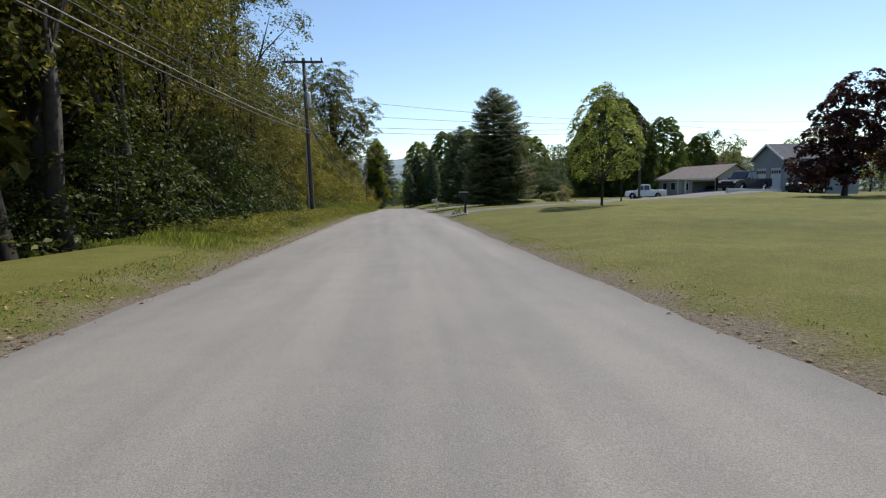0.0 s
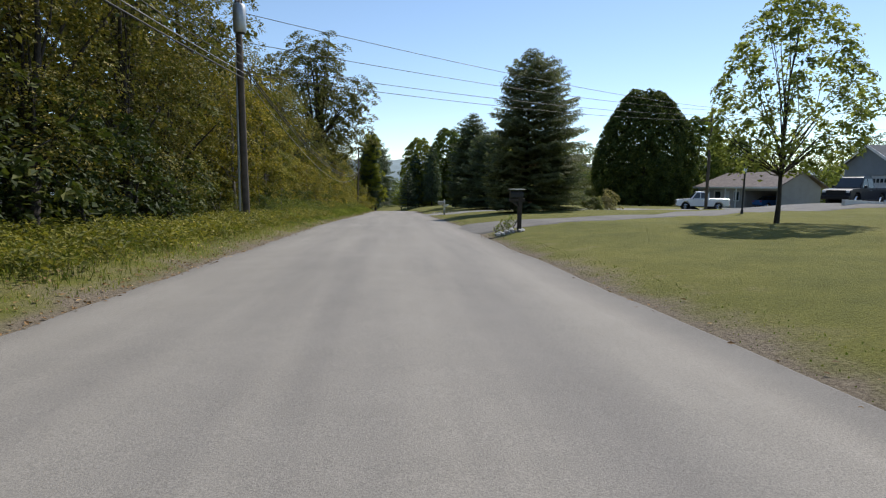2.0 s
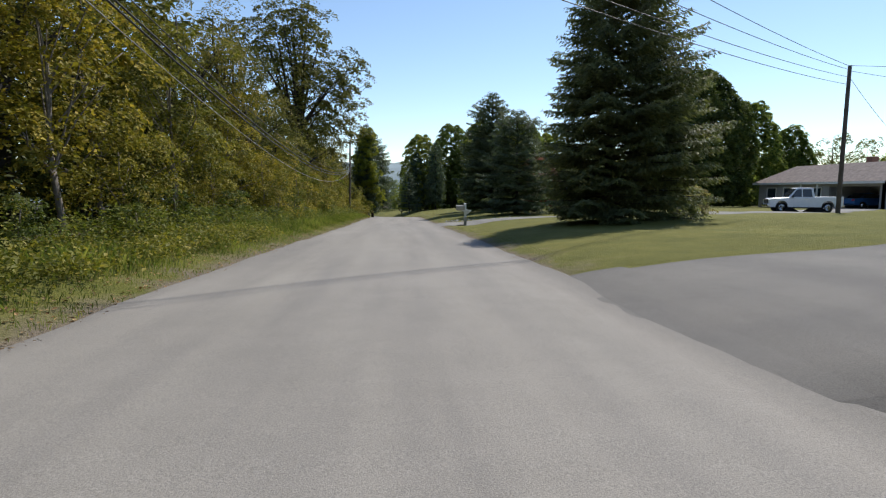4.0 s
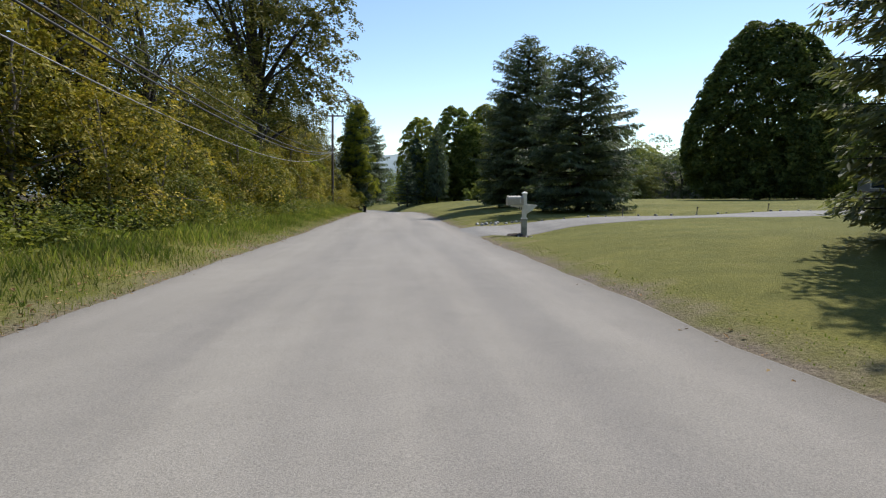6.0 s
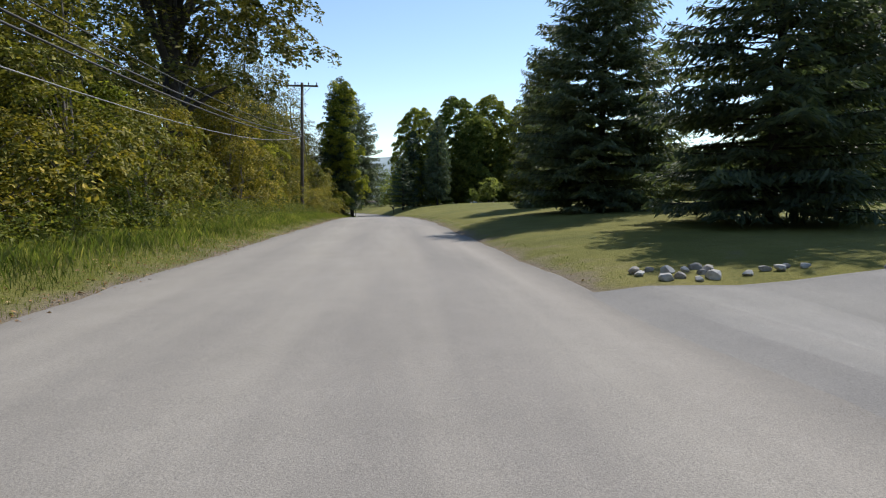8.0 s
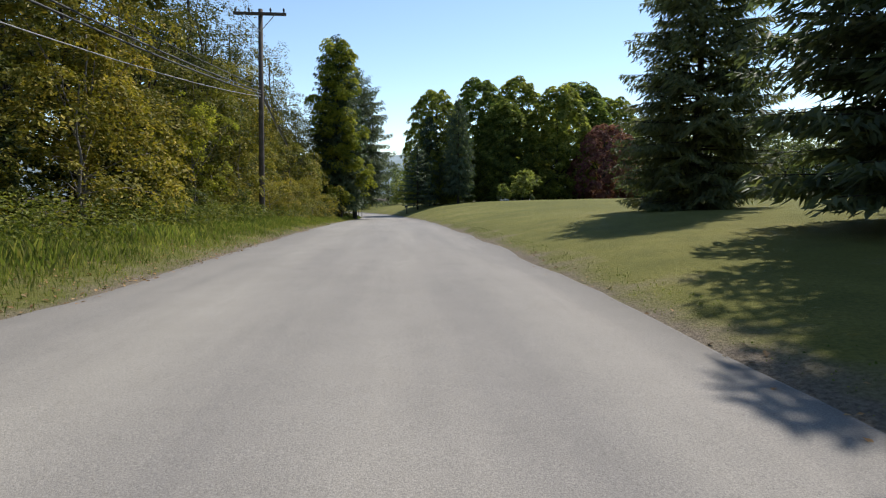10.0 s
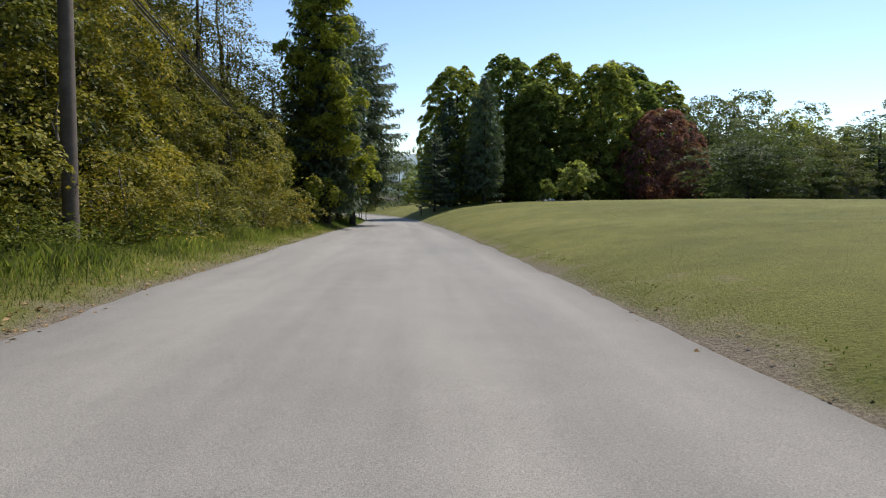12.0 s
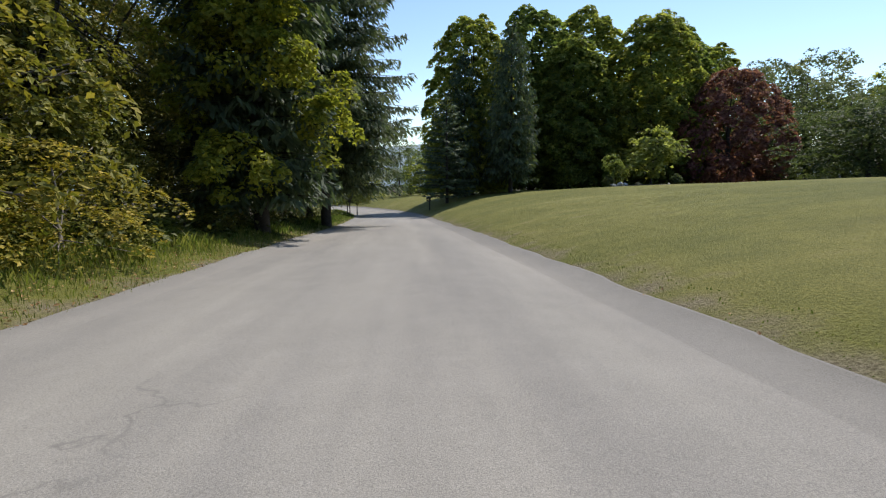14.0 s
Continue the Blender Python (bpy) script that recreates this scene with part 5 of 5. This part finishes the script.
def pickup(x, y, heading, paint, label, cap=False, z=None):
    t = thing("pickup_truck", (x, y, h(x, y) if z is None else z), label, "pickup truck", "parked trucks", heading)
    arch = lambda cx: [(cx + 0.5 * math.cos(a), 0.42 + 0.5 * math.sin(a)) for a in np.linspace(0, math.pi, 9)]
    low = [(-2.9, 0.5), (-2.9, 1.15), (1.2, 1.15), (1.3, 1.17), (2.55, 1.1), (2.85, 1.0), (2.9, 0.55)]
    bottom = [(2.75, 0.42)] + arch(1.85) + [(1.3, 0.42), (-1.2, 0.42)] + arch(-1.75) + [(-2.3, 0.42)]
    part("body", slab(low + bottom, -0.98, 0.98, paint, "body", 0, 0.025), t)
    part("cab", slab([(-0.75, 1.13), (-0.62, 1.86), (-0.45, 1.93), (0.55, 1.93), (0.72, 1.86), (1.35, 1.16)], -0.93, 0.93, paint, "cab", 0.22, 0.03), t)
    for s in (-1, 1):
        for a, b, c, d in ((-0.55, 0.22, 0.22, -0.45), (0.3, 1.12, 0.66, 0.3)):
            bm = bmesh.new()
            pts = [(a, 1.22), (b, 1.22), (c, 1.8), (d, 1.8)]
            bm.faces.new([bm.verts.new((px, s * (0.945 - 0.22 * (pz - 1.0)), pz)) for px, pz in pts])
            r = bmesh.ops.extrude_face_region(bm, geom=list(bm.faces))
            bmesh.ops.translate(bm, vec=(0, -s * 0.03, 0), verts=[v for v in r["geom"] if isinstance(v, bmesh.types.BMVert)])
            bmesh.ops.recalc_face_normals(bm, faces=bm.faces)
            part("side_window", from_bm("side_window", bm, CAR_GLASS), t)
        part("mirror", box("mirror", (0.12, 0.2, 0.18), (1.05, s * 1.08, 1.25), BLACK_METAL, 0.03), t)
        part("headlight", box("headlight", (0.14, 0.24, 0.15), (2.83, s * 0.8, 0.94), CLEAR_LENS, 0.03), t, "clear headlight")
        part("tail_light", box("tail_light", (0.06, 0.14, 0.4), (-2.9, s * 0.88, 0.92), RED_LENS, 0.02), t, "red tail light")
        part("door_handle", box("door_handle", (0.2, 0.03, 0.04), (0.0, s * 0.99, 1.02), CHROME, 0.008), t)
        part("running_board", box("running_board", (2.0, 0.16, 0.06), (0.1, s * 0.98, 0.4), BLACK_METAL, 0.02), t)
        for wx in (1.85, -1.75):
            wheel(t, wx, s * 0.95, 0.4, 0.26)
    slope = math.atan2(0.7, 0.63)
    part("windscreen", box("windscreen", (0.86, 1.55, 0.03), (1.045, 0, 1.52), CAR_GLASS, 0.01, Matrix.Rotation(slope, 4, "Y")), t)
    part("bed_well", box("bed_well", (1.9, 1.6, 0.04), (-1.85, 0, 1.155), BLACK_METAL, 0.01), t, "dark open load bed")
    for s in (-1, 1):
        part("bed_rail", box("bed_rail", (2.05, 0.12, 0.09), (-1.85, s * 0.9, 1.18), paint, 0.03), t)
    part("tailgate", box("tailgate", (0.08, 1.7, 0.5), (-2.9, 0, 0.97), paint, 0.03), t)
    part("grille", box("grille", (0.06, 1.2, 0.34), (2.89, 0, 0.86), BLACK_METAL, 0.02), t)
    part("front_bumper", box("front_bumper", (0.18, 1.9, 0.24), (2.92, 0, 0.55), CHROME if paint is WHITE_PAINT else BLACK_METAL, 0.05), t)
    part("rear_bumper", box("rear_bumper", (0.18, 1.85, 0.2), (-2.95, 0, 0.55), CHROME, 0.05), t)
    t.scale = (0.8, 0.87, 0.94) if paint is WHITE_PAINT else (0.95, 0.93, 1.06)
    return t


pickup(29.9, 62.2, 157, WHITE_PAINT, "white crew-cab pickup truck parked on the driveway")
pickup(32.9, 48.0, 203, DARK_PAINT, "dark blue-grey pickup truck parked on the driveway")
pickup(38.9, 47.6, 212, BLACK_PAINT, "charcoal pickup truck parked by the garage")
CONCRETE = plain("pale_concrete", (0.62, 0.61, 0.58), 0.85, vary=0.15, scale=4, relief=0.4)
ob = new("kerb", box("kerb", (8.1, 0.2, 0.5), (0, 0, 0.1), CONCRETE, 0.02))
kz0, kz1 = h(28.8, 44.5), h(36.3, 47.7)
ob.matrix_basis = pose(32.55, 46.1, (kz0 + kz1) / 2 + 0.04, 0, math.degrees(math.atan2(kz0 - kz1, 8.15)), 23.1)
tagged(ob, "long pale concrete kerb beside the parked trucks", "kerb")

# ---- houses ----
SIDING = plain("beige_siding", (0.36, 0.345, 0.33), 0.7, vary=0.1, scale=1.5, relief=0.2)
SIDING_GREY = plain("blue_grey_siding", (0.21, 0.235, 0.26), 0.7, vary=0.1, scale=1.5, relief=0.2)
ROOF_BROWN = plain("brown_shingles", (0.25, 0.205, 0.185), 0.95, vary=0.35, scale=3, relief=0.8)
ROOF_GREY = plain("grey_shingles", (0.13, 0.138, 0.15), 0.95, vary=0.3, scale=3, relief=0.8)
TRIM = plain("white_trim", (0.78, 0.77, 0.75), 0.5, vary=0.08, relief=0.1)
DOOR_PAINT = plain("pale_door_paint", (0.50, 0.52, 0.54), 0.5, vary=0.1, relief=0.1)
PANE = plain("dark_window_glass", (0.03, 0.04, 0.05), 0.06, vary=0.1, relief=0, spec=0.9)


def wall_mesh(length, height, thick, openings, mat, gable=0.0):
    """A wall along +y from 0, outer face at x = 0, with openings (y0, y1, z0, z1) cut through it and maybe a gable on top."""
    bm = bmesh.new()
    cuts = sorted({0.0, length, *(o[0] for o in openings), *(o[1] for o in openings)})
    for a, b in zip(cuts, cuts[1:]):
        holes = sorted((o[2], o[3]) for o in openings if o[0] <= a and o[1] >= b)
        z = -0.6
        for lo, hi in holes + [(height, height)]:
            if lo - z > 0.01:
                box_bm(bm, (thick, b - a, lo - z), (thick / 2, (a + b) / 2, (lo + z) / 2))
            z = hi
    if gable:
        tri = [(0, height), (length, height), (length / 2, height + gable)]
        rows = [[bm.verts.new((x, py, pz)) for py, pz in tri] for x in (0, thick)]
        bm.faces.new(rows[0])
        bm.faces.new(rows[1])
        for i in range(3):
            bm.faces.new((rows[0][i], rows[0][(i + 1) % 3], rows[1][(i + 1) % 3], rows[1][i]))
        bmesh.ops.recalc_face_normals(bm, faces=bm.faces)
    bmesh.ops.remove_doubles(bm, verts=bm.verts, dist=0.001)
    return from_bm("wall", bm, mat)


def solid(name, pts, faces, mat, thick=0.16):
    bm = bmesh.new()
    vs = [bm.verts.new(p) for p in pts]
    for f in faces:
        bm.faces.new([vs[i] for i in f])
    bmesh.ops.recalc_face_normals(bm, faces=bm.faces)
    r = bmesh.ops.extrude_face_region(bm, geom=list(bm.faces))
    bmesh.ops.translate(bm, vec=(0, 0, -thick), verts=[v for v in r["geom"] if isinstance(v, bmesh.types.BMVert)])
    bmesh.ops.recalc_face_normals(bm, faces=bm.faces)
    return from_bm(name, bm, mat)


def window(t, y0, y1, z0, z1, x=0.0):
    w = part("window", box("window", (0.05, y1 - y0, z1 - z0), (x + 0.1, (y0 + y1) / 2, (z0 + z1) / 2), PANE), t, "dark window pane")
    for a, b, c, d in ((y0 - 0.08, y1 + 0.08, z1, z1 + 0.1), (y0 - 0.08, y1 + 0.08, z0 - 0.1, z0), (y0 - 0.08, y0, z0, z1), (y1, y1 + 0.08, z0, z1)):
        part("frame", box("frame", (0.08, b - a, d - c), (x - 0.0, (a + b) / 2, (c + d) / 2), TRIM, 0.01), w, "white window frame")


CHIMNEY = plain("chimney_brick", (0.30, 0.15, 0.11), 0.9, vary=0.3)


def ranch_house():
    L, D, H = 16.2, 5.0, 2.6
    t = thing("house", (43.2, 69.0, h(43.2, 72) - 0.05), "low grey-beige ranch house with a brown shingled roof", "house")
    holes = ((0.4, 6.0, 0.0, 2.15), (7.0, 8.0, 0.9, 2.0), (9.0, 9.9, 0.0, 2.05), (10.8, 12.2, 0.9, 2.0), (13.4, 14.8, 0.9, 2.0))
    e, r, o = H + 0.02, H + 1.9, 0.5
    part("wall", wall_mesh(L, H, 0.2, holes, SIDING), t)
    part("wall", wall_mesh(D, H, 0.2, (), SIDING, r - H - 0.15), t, m=pose(D, 0, 0, 0, 0, 90))
    part("wall", box("wall", (D - 0.4, 0.2, H + 0.6), (D / 2, L - 0.1, H / 2 - 0.3), SIDING), t)
    part("wall", box("wall", (0.2, L - 0.4, H + 0.6), (D - 0.1, L / 2, H / 2 - 0.3), SIDING), t)
    part("garage_floor", box("garage_floor", (D - 0.6, 5.8, 0.1), (D / 2, 3.3, -0.05), CONCRETE), t)
    part("inner_wall", box("inner_wall", (D - 0.6, 0.12, H), (D / 2, 6.4, H / 2), SIDING), t)
    for y0, y1, z0, z1 in (holes[1], holes[3], holes[4]):
        window(t, y0, y1, z0, z1)
    door = part("door", box("door", (0.06, 0.88, 2.05), (0.12, 9.45, 1.025), DOOR_PAINT, 0.01), t, "pale front door")
    part("knob", box("knob", (0.06, 0.05, 0.05), (0.06, 9.15, 1.0), CHROME, 0.01), door)
    pts = [(-o, -o, e), (D + o, -o, e), (D + o, L + o, e), (-o, L + o, e), (D / 2, -o, r), (D / 2, L - D / 2, r)]
    roof = part("roof", solid("roof", pts, ((1, 2, 5, 4), (2, 3, 5), (3, 0, 4, 5)), ROOF_BROWN, 0.14), t, "brown shingled roof, hipped at one end")
    part("chimney", box("chimney", (0.7, 0.7, 1.1), (D / 2 + 0.8, L * 0.3, r), CHIMNEY, 0.02), roof, "red brick chimney")
    part("fascia", box("fascia", (0.03, L + 2 * o, 0.2), (-o - 0.02, L / 2, e - 0.12), TRIM), roof)
    part("porch_post", box("porch_post", (0.12, 0.12, H), (-0.45, 9.2, H / 2), TRIM, 0.01), t)
    part("porch_post", box("porch_post", (0.12, 0.12, H), (-0.45, 7.0, H / 2), TRIM, 0.01), t)
    return t


def gable_garage():
    L, D, H, G = 4.7, 8.5, 4.2, 1.5
    t = thing("garage", (40.0, 52.3, h(40.0, 54) - 0.05), "blue-grey gabled garage with two overhead doors", "garage")
    holes = ((0.35, 2.05, 0.0, 3.1), (2.65, 4.35, 0.0, 3.1))
    part("wall", wall_mesh(L, H, 0.2, holes, SIDING_GREY, G - 0.1), t)
    for y in (0.1, L - 0.1):
        part("wall", box("wall", (D - 0.4, 0.2, H + 0.6), (D / 2, y, H / 2 - 0.3), SIDING_GREY), t)
    part("wall", box("wall", (0.2, L, H + 0.6), (D - 0.1, L / 2, H / 2 - 0.3), SIDING_GREY), t)
    for y0, y1, z0, z1 in holes:
        door = part("overhead_door", box("overhead_door", (0.05, y1 - y0, z1), (0.12, (y0 + y1) / 2, z1 / 2), DOOR_PAINT), t, "pale sectional overhead door")
        for k in range(4):
            part("door_panel", box("door_panel", (0.03, y1 - y0 - 0.1, 0.69), (0.085, (y0 + y1) / 2, 0.4 + k * 0.76), DOOR_PAINT, 0.012), door)
        for k in range(4):
            yy = y0 + 0.3 + k * (y1 - y0 - 0.6) / 3
            part("door_window", box("door_window", (0.02, 0.26, 0.34), (0.062, yy, 2.68), PANE, 0.008), door, "small dark door window")
    o = 0.35
    pts = [(-o, -o, H - 0.22), (D + o, -o, H - 0.22), (D + o, L / 2, H + G), (-o, L / 2, H + G), (D + o, L + o, H - 0.22), (-o, L + o, H - 0.22)]
    roof = part("roof", solid("roof", pts, ((0, 1, 2, 3), (3, 2, 4, 5)), ROOF_GREY, 0.14), t, "grey shingled gable roof")
    run = math.hypot(L / 2 + o, G + 0.22)
    slope = math.atan2(G + 0.22, L / 2 + o)
    for s in (-1, 1):
        m = Matrix.Rotation(-s * slope, 4, "X")
        part("rake_board", box("rake_board", (0.04, run, 0.2), (-o - 0.02, L / 2 + s * (L / 2 + o) / 2, H + (G - 0.22) / 2 - 0.06), TRIM, 0.0, m), roof, "white rake board")
    return t


ranch_house()
gable_garage()


def cape_house(x, y, turn):
    """A small house with a steep brown roof, a gabled front, a chimney and a lower wing."""
    W, D, H, G = 6.4, 7.0, 2.3, 3.6
    t = thing("house", (x, y, h(x, y) - 0.05), "small tan house with a steep brown roof among trees", "house", "", turn)
    holes = ((0.9, 1.9, 0.9, 2.0), (4.4, 5.4, 0.9, 2.0))
    part("wall", wall_mesh(W, H, 0.2, holes, SIDING, G - 0.15), t)
    for y0, y1, z0, z1 in holes:
        window(t, y0, y1, z0, z1)
    for yy in (0.1, W - 0.1):
        part("wall", box("wall", (D - 0.4, 0.2, H + 0.6), (D / 2, yy, H / 2 - 0.3), SIDING), t)
    part("wall", box("wall", (0.2, W, H + 0.6), (D - 0.1, W / 2, H / 2 - 0.3), SIDING), t)
    o = 0.35
    pts = [(-o, -o, H - 0.3), (D + o, -o, H - 0.3), (D + o, W / 2, H + G), (-o, W / 2, H + G), (D + o, W + o, H - 0.3), (-o, W + o, H - 0.3)]
    roof = part("roof", solid("roof", pts, ((0, 1, 2, 3), (3, 2, 4, 5)), ROOF_BROWN, 0.14), t, "steep brown shingled roof")
    run, slope = math.hypot(W / 2 + o, G + 0.3), math.atan2(G + 0.3, W / 2 + o)
    for s in (-1, 1):
        part("rake_board", box("rake_board", (0.04, run, 0.2), (-o - 0.02, W / 2 + s * (W / 2 + o) / 2, H + (G - 0.3) / 2 - 0.06), TRIM, 0.0, Matrix.Rotation(-s * slope, 4, "X")), roof, "white rake board")
    part("chimney", box("chimney", (0.8, 0.8, 1.7), (1.4, W / 2 + 0.1, H + G + 0.35), CHIMNEY, 0.02), roof, "dark brick chimney")
    part("wing_wall", box("wing_wall", (4.6, 3.6, H + 0.4), (2.9, -1.81, H / 2 - 0.4), SIDING), t)
    pts = [(0.2, -3.9, H - 0.3), (5.6, -3.9, H - 0.3), (5.6, -0.02, H - 0.3), (0.2, -0.02, H - 0.3), (2.9, -3.2, H + 1.6), (2.9, -0.02, H + 1.6)]
    part("wing_roof", solid("wing_roof", pts, ((0, 1, 4), (0, 4, 5, 3), (1, 2, 5, 4)), ROOF_BROWN, 0.14), t, "lower brown roof of the wing")
    return t


cape_house(61, 150, 30).scale = (1.12, 1.12, 1.12)


def small_car(x, y, z, heading, paint, label):
    t = thing("car", (x, y, z), label, "car", "", heading)
    arch = lambda cx: [(cx + 0.38 * math.cos(a), 0.33 + 0.38 * math.sin(a)) for a in np.linspace(0, math.pi, 9)]
    low = [(-2.2, 0.45), (-2.2, 0.95), (-1.6, 1.0), (1.0, 0.98), (2.0, 0.85), (2.2, 0.6), (2.2, 0.4), (2.0, 0.3)]
    part("body", slab(low + arch(1.4) + [(0.9, 0.3), (-0.9, 0.3)] + arch(-1.35) + [(-1.9, 0.3)], -0.88, 0.88, paint, "body", 0, 0.03), t)
    part("cabin", slab([(-1.7, 0.98), (-1.1, 1.42), (0.2, 1.45), (1.0, 0.98)], -0.8, 0.8, CAR_GLASS, "cabin", 0.4, 0.04), t, "tinted windows")
    part("roof", slab([(-1.15, 1.42), (-0.9, 1.47), (0.0, 1.48), (0.25, 1.43)], -0.62, 0.62, paint, "roof", 0, 0.01), t)
    for s in (-1, 1):
        part("headlight", box("headlight", (0.12, 0.3, 0.14), (2.13, s * 0.62, 0.7), CLEAR_LENS, 0.03), t)
        part("tail_light", box("tail_light", (0.08, 0.3, 0.16), (-2.19, s * 0.65, 0.82), RED_LENS, 0.02), t)
        for wx in (1.4, -1.35):
            wheel(t, wx, s * 0.86, 0.32, 0.2)
    return t


small_car(45.9, 73.3, h(43.2, 72), 0, BLUE_PAINT, "blue car parked inside the open garage bay")

# ---- the plan, brought to metres ----
for ob in list(scene.objects):
    if ob.parent is None and ob not in (cam, sun):
        ob.matrix_basis = Matrix.Scale(METRES, 4) @ ob.matrix_basis
